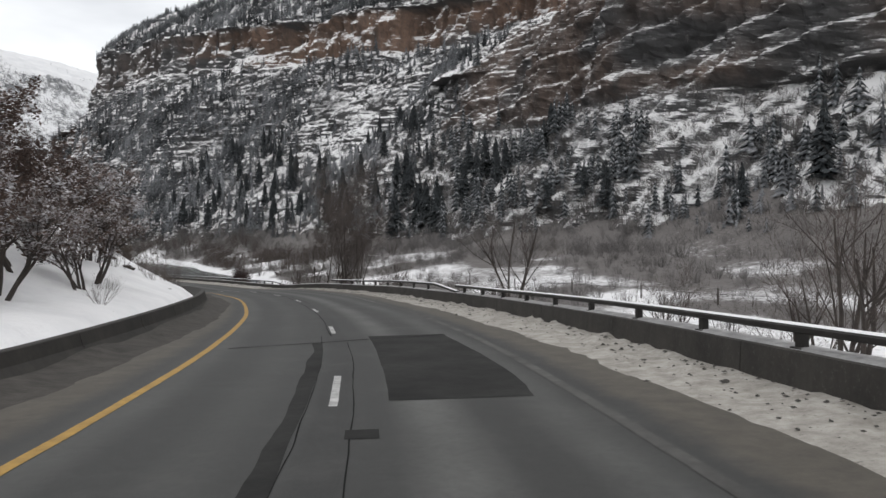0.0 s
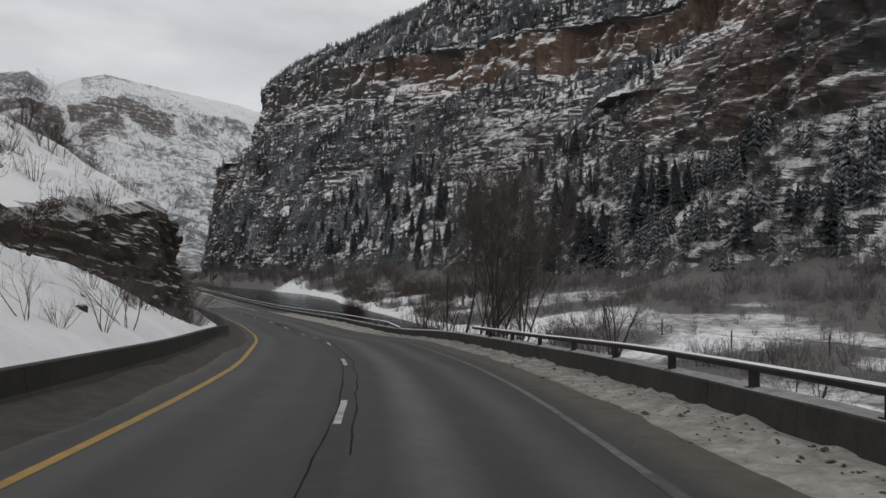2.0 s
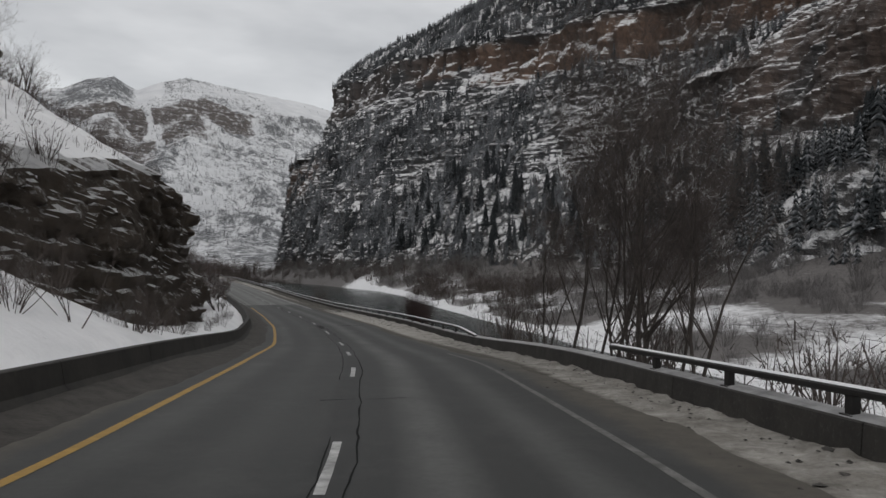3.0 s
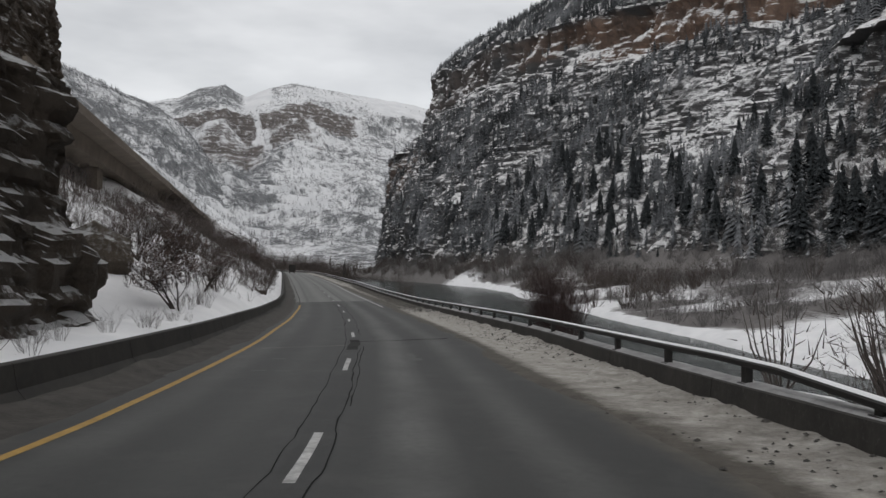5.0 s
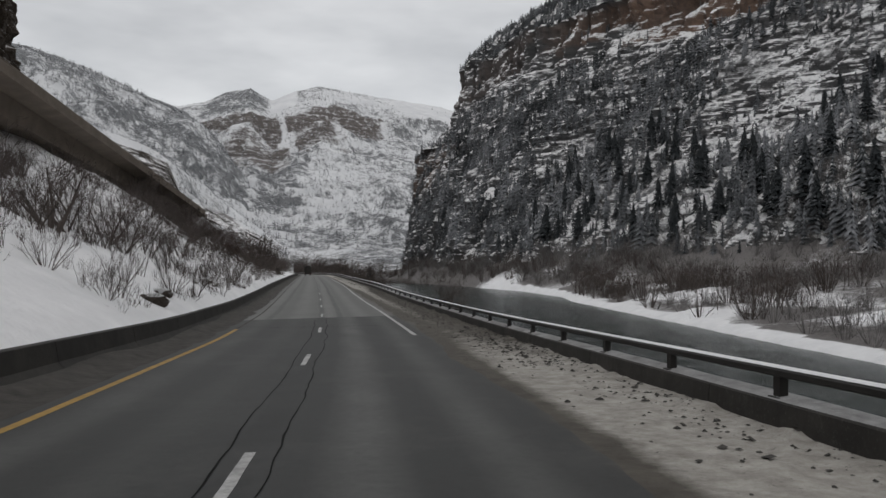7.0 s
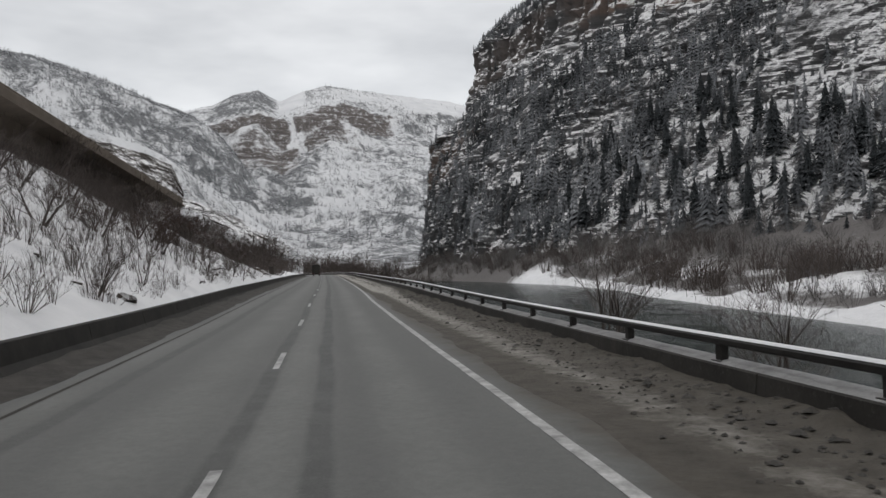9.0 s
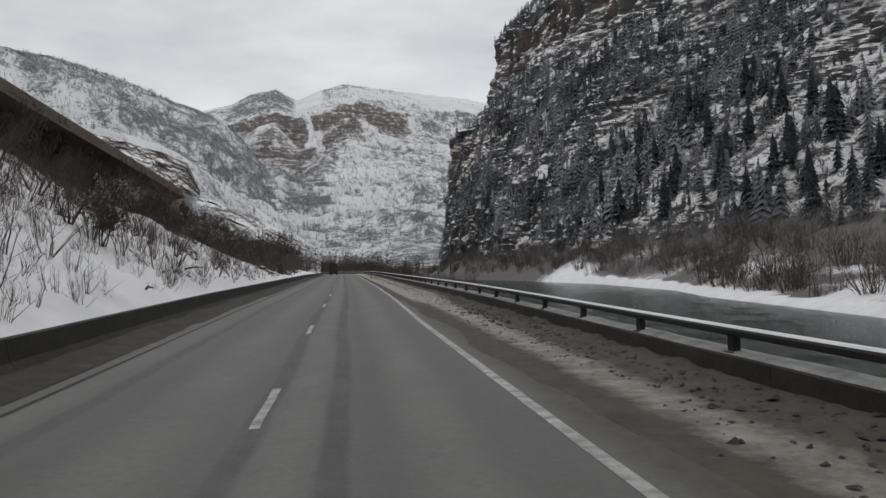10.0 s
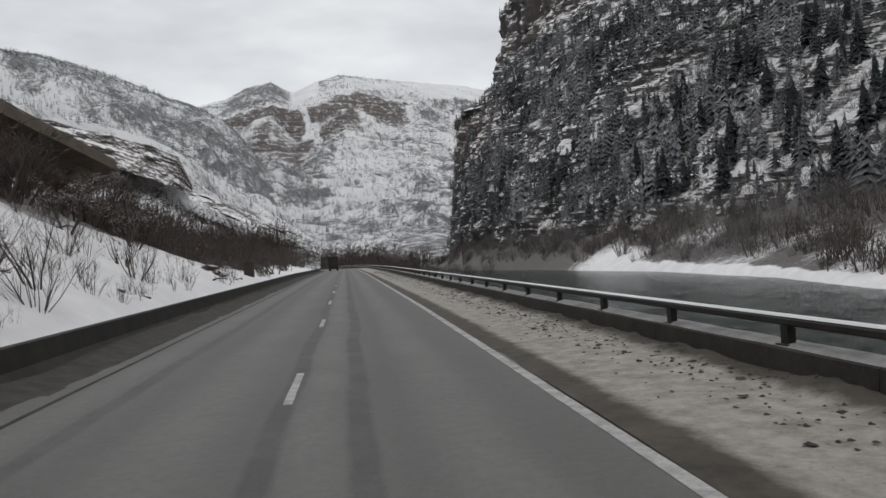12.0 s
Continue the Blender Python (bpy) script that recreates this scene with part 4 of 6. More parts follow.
def marking(name, label, s0, s1, at, width, material, lift=0.006, skew=0.0):
    return strip(name, s0, s1, lambda s: at(s) - width / 2 + 0.02 * fbm(s * 1.7, 0.2, 4, 2), lambda s: at(s) + width / 2 + 0.02 * fbm(s * 1.7, 0.8, 4, 2),
                 lift, material, 0.5, 2, parent=None, label=label, skew=skew)


DASHES = [-12, 0.2, 12.2, 24.3, 36.6, 48.0, 60, 72.3, 82, 92, 103.2, 115.2, 128.2, 141, 153.3, 164.8, 175.7, 187.4, 199.9, 213.2, 226.8, 239.3, 251.4] + [263.6 + 12.19 * k for k in range(28)]
for nm, lab, a, b, at, w, mt in (("yellow_line", "worn yellow edge line on the asphalt", -40, 154, yellow_at, 0.17, M_YELLOW),
                                 ("yellow_line", "faded yellow edge line under road grit", 154, 640, yellow_at, 0.10, M_GRIT),
                                 ("white_line", "worn white edge line half under dirty snow", 43, 82, edge_at, 0.15, M_FADED),
                                 ("white_line", "scraped white edge line under salt and grit", -10, 43, edge_at, 0.2, M_SCRAPED),
                                 ("white_line", "white edge line on pale asphalt", 150, 640, edge_at, 0.17, M_WHITE)):
    tagged(marking(nm, lab, a, b, at, w, mt), category="road marking", kind="structure")

for s in DASHES:
    ob = marking("lane_dash", "short white lane dash", s - 1.5, s + 1.5, centre_at, 0.13, M_WHITE)
    tagged(ob, category="road marking", group="lane dashes", kind="structure")

# wheel tracks, sealed cracks and repairs

def crack(s0, s1, at, width, seed, wander=0.12):
    w = lambda s: at + wander * fbm(s / 2.2, seed + 0.4, seed, 4)
    ob = strip("sealed_crack", s0, s1, lambda s: centre_at(s) + w(s) - width / 2 * (0.5 + 1.4 * vnoise(s * 1.3, seed)), lambda s: centre_at(s) + w(s) + width / 2 * (0.5 + 1.4 * vnoise(s * 1.1, seed + 3)),
               0.005, M_TAR, 0.35, label="black tar-sealed crack along the lane joint")
    tagged(ob, category="road repair", kind="structure")


tagged(strip("tar_band", -8, 20, lambda s: centre_at(s) - 0.60 + 0.25 * fbm(s / 2, 0.2, 3, 4), lambda s: centre_at(s) - 0.37 + 0.10 * fbm(s / 3, 0.6, 3, 3), 0.005, M_PATCH, 0.3, label="dark band of old sealant beside the lane joint"), category="road repair", kind="structure")
crack(-5, 22, -0.36, 0.013, 1, 0.10)
crack(-5, 20, 0.28, 0.013, 2, 0.14)
crack(22, 62, -0.12, 0.021, 3, 0.2)
crack(44, 108, 0.25, 0.021, 4, 0.25)
crack(70, 126, -0.3, 0.018, 5, 0.2)
crack(96, 109, 0.34, 0.018, 6, 0.15)
crack(115, 162, 0.3, 0.021, 7, 0.25)
crack(122, 160, -0.28, 0.021, 8, 0.25)


def cross_seam(s, l0, l1, width, seed, skew, material=M_TAR):
    l = np.arange(l0, l1, 0.25)
    mid = s + skew * l + 0.5 * fbm(l / 1.6, 0.3, seed, 3)
    half = width * (0.3 + 1.2 * vnoise(l * 1.2, seed))
    Sg = np.stack([mid - half, mid + half])
    Lg = np.stack([l, l])
    x, y = plan(Sg, Lg)
    me = grid_mesh("cross_seam", x[::-1], y[::-1], (road_z(Sg) + 0.007)[::-1], material, False)
    tagged(new("cross_seam", me), "tar-sealed seam across the lanes", "road repair", kind="structure")


cross_seam(20.5, -3.4, 2.6, 0.07, 1, 0.35)
cross_seam(JOINT - 0.1, -5.5, 3.0, 0.035, 2, SKEW)
cross_seam(111.5, -1.5, 2.6, 0.10, 3, 0.4)
cross_seam(109.8, -4.2, -1.4, 0.05, 4, 0.35, M_SLUSH)
tagged(strip("tar_patch", 107.6, 111.9, lambda s: centre_at(s) - 0.16 + 0.2 * fbm(s / 1.2, 0.3, 9, 3), lambda s: centre_at(s) + 0.22 + 0.2 * fbm(s / 1.2, 0.9, 9, 3), 0.006, M_PATCH, 0.2, 3, label="ragged dark tar patch at the lane joint"), category="road repair", kind="structure")
tagged(strip("tar_patch", 8.6, 9.1, lambda s: -0.42 + 0 * s, lambda s: -0.02 + 0.03 * fbm(s * 3, 0.2, 7, 2), 0.006, M_PATCH, 0.25, 2, label="small square of black sealant"), category="road repair", kind="structure")
cross_seam(155.5, -3.5, 2.2, 0.03, 5, 0.2)
cross_seam(66.5, -1.5, 0.3, 0.04, 6, 0.3)
patch = strip("patch", 11.0, 21.5, lambda s: 0.16 + 0.05 * fbm(s, 0.1, 5, 3), lambda s: np.interp(s, [11, 13, 21.5], [2.3, 2.45, 2.3]) + 0.12 * fbm(s, 0.7, 5, 3), 0.006, M_PATCH, 0.5, 3,
              label="square of newer black asphalt")
tagged(patch, category="road repair", kind="structure")
for s, l, hs, hl in ((104.7, -3.2, 0.10, 0.26), (101.7, -3.3, 0.09, 0.2), (101.6, -2.7, 0.09, 0.2), (104.4, 0.6, 0.30, 0.26), (105.4, 0.62, 0.8, 0.12), (124, 0.7, 0.3, 0.25)):
    ob = strip("scuff", s - hs, s + hs, lambda q, l=l, hl=hl: l - hl * (0.5 + vnoise(q * 4, l)), lambda q, l=l, hl=hl: l + hl * (0.5 + vnoise(q * 4, l + 5)), 0.006, M_TRACK, 0.05, 2, label="pale scuffed repair on the asphalt")
    tagged(ob, category="road repair", kind="structure")


# grit on the left shoulder, dirty snow on the right one
def heaped(s, l):
    off = l - edge_at(s)
    lump = np.clip(fbm(s / 0.8, l / 0.55, 3, 4, 0.65) + 0.02, 0, 1)
    lift = -0.03 + 0.055 * smooth(0.25, 1.5, off + 0.9 * fbm(s / 3.5, l / 1.2, 15, 4) + np.interp(s, [0, 60, 90, 108, 130, 160, 200, 222, 640], [-0.5, -0.45, 0.3, 0.6, 0.6, 0.35, 0.35, 0.95, 0.9]))
    lift = lift + 0.10 * smooth(2.1, 3.5, off) + smooth(1.2, 2.4, off) * 0.32 * lump * (0.5 + 0.9 * vnoise(s / 9, 0.4))
    return lift


def clean(s, l):
    off = l - edge_at(s)
    early = 0.80 * smooth(0.9, 1.5, off)
    mid = 0.86 * smooth(0.35, 1.15, off)
    late = 0.06 + np.interp(s, [150, 182, 205], [0.20, 0.48, 0.66]) * smooth(0.8, 1.6, off) * smooth(2.6, 1.7, off)
    last = 0.12 + 0.86 * smooth(0.35, 0.95, off) * smooth(3.0, 2.0, off)
    a, b, c = smooth(85, 100, s), smooth(134, 156, s), smooth(205, 222, s)
    w = (early * (1 - a) + mid * a) * np.interp(s, [0, 30, 55, 95, 110], [1.0, 0.92, 0.70, 0.70, 0.92])
    w = w * (1 - b) + late * b
    return w * (1 - c) + last * c


tagged(strip("shoulder_snow", -40, 420, lambda s: edge_at(s) + 0.1, 6.3, heaped, M_SHOULDER, 0.25, 24, label="strip of gritty ploughed snow along the barrier", shades={"clean": clean}), category="dirty snow", kind="structure")


def banked(s, l):
    lump = np.clip(fbm(s / 1.3, l / 0.5, 13, 3) + 0.1, 0, 1)
    return -0.016 + 0.024 * smooth(-4.95, -5.45, l + 0.9 * fbm(s / 5, l / 1.5, 16, 4)) + 0.15 * smooth(-5.5, -6.3, l) * (0.6 + vnoise(s / 3, 2.2)) + 0.10 * smooth(-4.9, -5.6, l) * lump


tagged(strip("shoulder_grit", -40, 420, -6.35, lambda s: yellow_at(s) - 0.35, banked, M_GRIT, 0.5, 8,
             label="grey-brown grit banked against the barrier"), category="road grit", kind="structure")


# ---- barriers ----
def swept(name, ss, profile, material, parent, label=""):
    """profile: function of s giving (l, height) points, swept along the road."""
    v, k = [], 0
    for s in ss:
        pts = profile(float(s))
        k = len(pts)
        zr = float(road_z(s))
        for l, h in pts:
            x, y = plan(s, l + bend(s))
            v.append((float(x), float(y), zr + h))
    f = [(i * k + j, (i + 1) * k + j, (i + 1) * k + (j + 1) % k, i * k + (j + 1) % k) for i in range(len(ss) - 1) for j in range(k)]
    f += [tuple(range(k)), tuple(range((len(ss) - 1) * k, len(ss) * k))[::-1]]
    return part(name, mesh_of(name, v, f, material), parent, label)


def left_h(s):
    return float(np.interp(s, [-20, 15, 35, 640], [0.55, 0.58, 0.76, 0.76]))


def right_h(s):
    return float(np.interp(s, [0, 41, 54, 60, 105, 122, 157, 175, 203, 640], [0.64, 0.62, 0.58, 0.54, 0.46, 0.46, 0.40, 0.39, 0.41, 0.42]))


def face_at(s):
    """How far right of the line the parapet's road side stands."""
    return float(np.interp(s, [0, 41, 60, 100, 160, 180, 205], [6.05, 5.95, 5.80, 5.62, 5.54, 5.54, 5.62]))


def rail_h(s):
    return float(np.interp(s, [0, 30, 41, 52, 60, 105, 122, 157, 175, 203, 640], [1.0, 0.98, 1.04, 1.02, 0.94, 0.90, 0.89, 0.80, 0.77, 0.81, 0.82]))


left_wall = thing("concrete_barrier", "stained low concrete barrier with snow lying behind it", "road barrier")
right_wall = thing("bridge_parapet", "low stained concrete parapet topped with snow", "road barrier")
for s in np.arange(-42, 520, 6.0):
    n = np.linspace(s + 0.012, s + 5.988, 5 if s < 240 else 3)
    swept("barrier_segment", n, lambda q: [(-6.2, -0.05), (-6.25, 0.1), (-6.42, 0.3), (-6.50, left_h(q) - 0.02), (-6.53, left_h(q)), (-6.70, left_h(q)), (-6.73, left_h(q) - 0.02), (-6.95, -0.05)], M_CONCRETE, left_wall)
    swept("parapet_segment", n, lambda q: [(face_at(q) + 0.46, -0.6), (face_at(q) + 0.46, right_h(q) - 0.02), (face_at(q) + 0.43, right_h(q)), (face_at(q) + 0.07, right_h(q)), (face_at(q) + 0.04, right_h(q) - 0.02), (face_at(q), -0.05), (face_at(q), -0.6)], M_PARAPET, right_wall)
swept("snow_cap", np.arange(-42, 520, 0.8), lambda q: [(face_at(q) + 0.45, right_h(q) + 0.001), (face_at(q) + 0.41, right_h(q) + 0.04 + 0.03 * float(vnoise(q * 1.5, 0.2))), (face_at(q) + 0.20, right_h(q) + 0.035), (face_at(q) + 0.07 + 0.06 * float(vnoise(q * 0.9, 4.2)), right_h(q) + 0.001)], M_CAP, right_wall, "crusted grey snow lying on the parapet")


def rail_run(s0, s1, posts, dip0=0.0, dip1=0.0):
    top = thing("guardrail", "weathered steel rail on short posts, snow on top", "guardrail", "rails on the parapet")

    def h(q):
        d = 0.0
        if dip0:
            d = max(d, (1 - (q - s0) / dip0))
        if dip1:
            d = max(d, (1 - (s1 - q) / dip1))
        d = max(0.0, d)
        return rail_h(q) * (1 - d) + (right_h(q) + 0.1) * d

    ss = np.r_[np.arange(s0, s1, 1.2 if s1 < 300 else 2.0), s1]
    swept("rail", ss, lambda q: [(face_at(q) + 0.32, h(q) - 0.12), (face_at(q) + 0.32, h(q) - 0.03), (face_at(q) + 0.29, h(q)), (face_at(q) + 0.17, h(q)), (face_at(q) + 0.14, h(q) - 0.03), (face_at(q) + 0.14, h(q) - 0.09), (face_at(q) + 0.17, h(q) - 0.12)], M_STEEL, top)
    swept("snow_cap", ss, lambda q: [(face_at(q) + 0.31, h(q) + 0.001), (face_at(q) + 0.27, h(q) + 0.028), (face_at(q) + 0.20, h(q) + 0.024), (face_at(q) + 0.155, h(q) + 0.001)], M_SNOW, top, "snow lying on the rail")
    for s in posts:
        p = Soup()
        x, y = plan(s, face_at(s) + 0.24 + bend(s))
        lo, hi = float(road_z(s)) + right_h(s), float(road_z(s)) + h(s) - 0.08
        p.box((float(x), float(y), (lo + hi) / 2), (0.085, 0.06, (hi - lo) / 2), heading(s))
        plate = Soup()
        plate.box((float(x), float(y), lo + 0.012), (0.14, 0.11, 0.014), heading(s))
        post = part("post", p.mesh("post", M_STEEL), top)
        part("base_plate", plate.mesh("base_plate", M_STEEL), post)


rail_run(-30, 37.2, [10.6 + 3.15 * k for k in range(-12, 9)])
rail_run(37.0, 70.5, [43.2 + 3.46 * k for k in range(0, 8)], dip0=4.6)
rail_run(90.0, 520, [91.65 + 3.45 * k for k in range(3)] + [102 + 3.54 * k for k in range(21)] + [176.3 + 3.67 * k for k in range(60)], dip0=4.5)

# clods of frozen slush on the right shoulder
clods = Soup()
rng = random.Random(5)
for _ in range(15000):
    s = rng.uniform(0, 330)
    wall_side = rng.random() < (0.8 if s < 210 else 0.96)
    l = face_at(s) - (abs(rng.gauss(0, 0.75)) if s < 138 else abs(rng.gauss(0.75, 0.45))) if wall_side else rng.uniform(3.4, 5.6)
    dense = float(vnoise(s / 11, 3.3)) + (0.35 if s > 138 else -0.1)
    if l < 3.2 or rng.random() > dense * (0.4 if s < 90 else 1.0 if s < 215 else 0.6):
        continue
    r = rng.uniform(0.014, 0.04) * (2.0 if rng.random() < 0.12 else 1) * ((0.95 if s > 205 else 1.15) if s > 138 and wall_side else 1)
    x, y = plan(s, l)
    z = float(road_z(s) + heaped(s, l)) + r * 0.3
    pts = [(float(x) + r * rng.uniform(0.7, 1.5) * math.cos(a), float(y) + r * rng.uniform(0.7, 1.5) * math.sin(a), z + r * rng.uniform(-0.3, 0.2)) for a in (0, 1.2, 2.5, 3.8, 5.1)]
    clods.add(pts + [(float(x) + r * rng.uniform(-0.4, 0.4), float(y) + r * rng.uniform(-0.4, 0.4), z + r * rng.uniform(0.3, 0.7))], [(i, (i + 1) % 5, 5) for i in range(5)])
tagged(new("slush_clods", clods.mesh("slush_clods", M_CLOD)), "dark clods of frozen slush on the shoulder", "slush", kind="stuff")


# ---- plants ----
def tri(soup):
    """A soup as arrays of places and triangles."""
    f = []
    for q in soup.f:
        f += [(q[0], q[i], q[i + 1]) for i in range(1, len(q) - 1)]
    return np.array(soup.v, float), np.array(f, int)


def scatter(name, kinds, spots, material):
    """One mesh of many plants. spots: rows of x, y, z, size, turn, kind."""
    V, F, k = [], [], 0
    for x, y, z, size, turn, kind in spots:
        v, f = kinds[int(kind) % len(kinds)]
        c, s = math.cos(turn), math.sin(turn)
        w = np.empty_like(v)
        w[:, 0] = x + size * (c * v[:, 0] - s * v[:, 1])
        w[:, 1] = y + size * (s * v[:, 0] + c * v[:, 1])
        w[:, 2] = z + size * v[:, 2]
        V.append(w)
        F.append(f + k)
        k += len(v)
    V, F = np.concatenate(V), np.concatenate(F)
    me = bpy.data.meshes.new(name)
    me.vertices.add(len(V))
    me.vertices.foreach_set("co", V.astype(np.float32).ravel())
    me.loops.add(3 * len(F))
    me.loops.foreach_set("vertex_index", F.astype(np.int32).ravel())
    me.polygons.add(len(F))
    me.polygons.foreach_set("loop_start", np.arange(0, 3 * len(F), 3, dtype=np.int32))
    me.polygons.foreach_set("loop_total", np.full(len(F), 3, dtype=np.int32))
    me.materials.append(material)
    me.update()
    return new(name, me)


def tiers(seed, count, points):
    """A small conifer of unit height: ragged drooping tiers round a stem."""
    r = random.Random(seed)
    so = Soup()
    wide = r.uniform(0.18, 0.30)
    so.tube([(0, 0, -0.05), (0, 0, 0.9)], [0.016, 0.004], 3, False)
    for i in range(count):
        t = i / count
        z = 0.10 + 0.84 * t
        rad = wide * (1 - t) ** 0.85 * r.uniform(0.75, 1.2) + 0.012
        dz = 0.15 * (1 - 0.5 * t)
        pts = []
        for k in range(points):
            a = 2 * math.pi * (k + r.uniform(-0.3, 0.3)) / points
            q = rad * (r.uniform(0.85, 1.2) if k % 2 else r.uniform(0.3, 0.5))
            pts.append((q * math.cos(a), q * math.sin(a), z - (0.085 if k % 2 else 0.0) + r.uniform(-0.015, 0.015)))
        so.add(pts + [(r.uniform(-0.006, 0.006), r.uniform(-0.006, 0.006), z + dz)], [(k, (k + 1) % points, points) for k in range(points)])
    return so


SMALL_FIR = [tri(tiers(i, 7, 8)) for i in range(10)]
TINY_FIR = [tri(tiers(20 + i, 3, 5)) for i in range(4)]

MID_FIR = [tri(tiers(40 + i, 5, 6)) for i in range(8)]

# conifers over the canyon wall, most of them in clumps
pick = np.random.default_rng(11)


def rooted(s, z, size, steepest, kinds):
    """Rows for the plants that find a footing on the wall."""
    ok = (s > 90) & (s < 800) & (z > -3) & (z < 255)
    s, z, size = s[ok], z[ok], size[ok]
    level, b = wall_level(s, z), wall_back(s, z)
    run = (wall_back(s, z + 3) - b) / 3
    ok = (run > steepest * np.interp(s, [430, 520], [1.0, 0.45])) & (butte(s, level) < pick.uniform(0.15, 0.9, len(s))) & ((level < 110) | (level > 138) | (run > 1.2))
    x, y = plan(s, foot(s) + b + 0.3)
    rows = np.stack([x, y, z - 0.06 * size, size, pick.uniform(0, 6.28, len(s)), pick.integers(0, kinds, len(s))], 1)
    return rows[ok], s[ok]


def clumped(n, s0, s1, z0, z1, most, low, high):
    s, z = pick.uniform(s0, s1, n), pick.uniform(z0, z1, n)
    here = 0.70 * vnoise(s / 40, z / 28, 4.5) + 0.30 * gully(s, z)
    ok = pick.random(n) < 3.4 * (here - 0.28) * np.interp(s, [200, 330], [0.35, 1.0])
    s, z = s[ok], z[ok]
    tall = low + (high - low) * pick.random(len(s)) ** 1.4
    many = np.where(pick.random(len(s)) < 0.4, 1, pick.integers(3, most, len(s)))
    k = np.repeat(np.arange(len(s)), many)
    s, z = s[k] + pick.normal(0, 6.5, len(k)), z[k] + pick.normal(0, 5.0, len(k))
    return s, z, tall[k] * pick.uniform(0.55, 1.2, len(k)) * np.where(z < 40, 1.2, 1.0)


sets = [clumped(2050, 95, 800, 0, 112, 14, 4.2, 10.5), clumped(1000, 430, 800, 6, 112, 5, 6.0, 12.5), clumped(420, 330, 480, 46, 110, 7, 5.0, 10.5), clumped(2000, 95, 800, 128, 240, 12, 4.0, 7.5)]
n = 8000
sets.append((pick.uniform(330, 800, n), pick.uniform(134, 235, n), pick.uniform(5.0, 9.5, n)))
rows, at = rooted(*(np.concatenate([q[k] for q in sets]) for k in range(3)), 0.24, 8)
tagged(scatter("conifer_forest", SMALL_FIR, rows[at < 420], M_FROSTED), "dark snow-dusted conifers over the canyon wall", "conifers", kind="stuff")
tagged(scatter("conifer_forest", MID_FIR, rows[at >= 420], M_FROSTED), "frosted grey conifers over the far canyon wall", "conifers", kind="stuff")

# low brush over the canyon wall
def brush(seed, stems=7, twigs=3, wide=0.008):
    r = random.Random(seed)
    so = Soup()
    for _ in range(stems):
        a, t = r.uniform(0, 6.28), abs(r.gauss(0, 0.42))
        p = Vector((0.22 * r.random() * math.cos(a), 0.22 * r.random() * math.sin(a), -0.05))
        d = Vector((math.sin(t) * math.cos(a), math.sin(t) * math.sin(a), math.cos(t)))
        q = p + d * r.uniform(0.45, 1.0)
        w = d.orthogonal().normalized() * wide
        so.add([p - w, p + w, q], [(0, 1, 2)])
        for _ in range(twigs):
            o = p + (q - p) * r.uniform(0.25, 0.9)
            e = o + (d + Vector((r.uniform(-.8, .8), r.uniform(-.8, .8), r.uniform(-.1, .5)))).normalized() * r.uniform(0.15, 0.4)
            w = Vector((r.uniform(-1, 1), r.uniform(-1, 1), 0)).normalized() * wide * 0.7
            so.add([o - w, o + w, e], [(0, 1, 2)])
    return so


# dark spruces on the near slope
c_s, c_z = pick.uniform(110, 285, 60), pick.uniform(-2, 44, 60)
k = np.repeat(np.arange(60), pick.integers(1, 9, 60))
rows, at = rooted(c_s[k] + pick.normal(0, 5, len(k)), c_z[k] + pick.normal(0, 4, len(k)), pick.uniform(5.0, 14.0, len(k)), 0.24, 8)
tagged(scatter("conifer_forest", SMALL_FIR, rows, M_NEEDLE), "dark green spruces in clumps on the near slope", "conifers", kind="stuff")

# frosted scrub in the snow between the trees
SCRUB = [tri(brush(30 + i, 9, 1, 0.075)) for i in range(8)]
n = 26000
s_, z_ = pick.uniform(95, 800, n), np.where(pick.random(n) < 0.75, pick.uniform(-4, 112, n), pick.uniform(112, 190, n))
ok = pick.random(n) < 2.8 * (vnoise(s_ / 17, z_ / 10, 31.5) - 0.28)
rows, at = rooted(s_[ok], z_[ok], pick.uniform(0.9, 2.6, int(ok.sum())) * np.where(s_[ok] > 420, 1.2, 1.0), 0.15, 8)
tagged(scatter("frosted_scrub", SCRUB, rows, M_SCRUB), "low frosted scrub over the snowy canyon wall", "scrub", kind="stuff")

n = 3600
s_, z_ = pick.uniform(100, 300, n), -6 + 54 * pick.random(n) ** 1.2
ok = pick.random(n) < 3.0 * (vnoise(s_ / 15, z_ / 9, 36.5) - 0.26)
rows, at = rooted(s_[ok], z_[ok], pick.uniform(1.8, 4.2, int(ok.sum())), 0.15, 8)
tagged(scatter("slope_brush", [tri(brush(130 + i, 16, 3, 0.022)) for i in range(8)], rows, M_WILLOW), "grey leafless brush at the foot of the near slope", "brush", kind="stuff")

BRUSH = [tri(brush(40 + i, 10, 4, 0.015)) for i in range(6)]
spots = []
while len(spots) < 1200:
    s, z = rng.uniform(95, 700), -6 + 90 * rng.random() ** 1.8
    if rng.random() > 3.0 * (float(vnoise(s / 30, z / 16, 9.5)) - 0.3):
        continue
    x, y = plan(s, foot(s) + float(wall_back(s, z)) + 0.2)
    spots.append((float(x), float(y), z - 0.2, rng.uniform(1.6, 4.0), rng.uniform(0, 6.28), rng.randrange(6)))
tagged(scatter("slope_brush", BRUSH, spots, M_WILLOW), "grey leafless brush over the canyon slope", "brush", kind="stuff")

# willows on the bench across the river and on the near bank
def willow(seed):
    return brush(seed, 20, 5, 0.010)


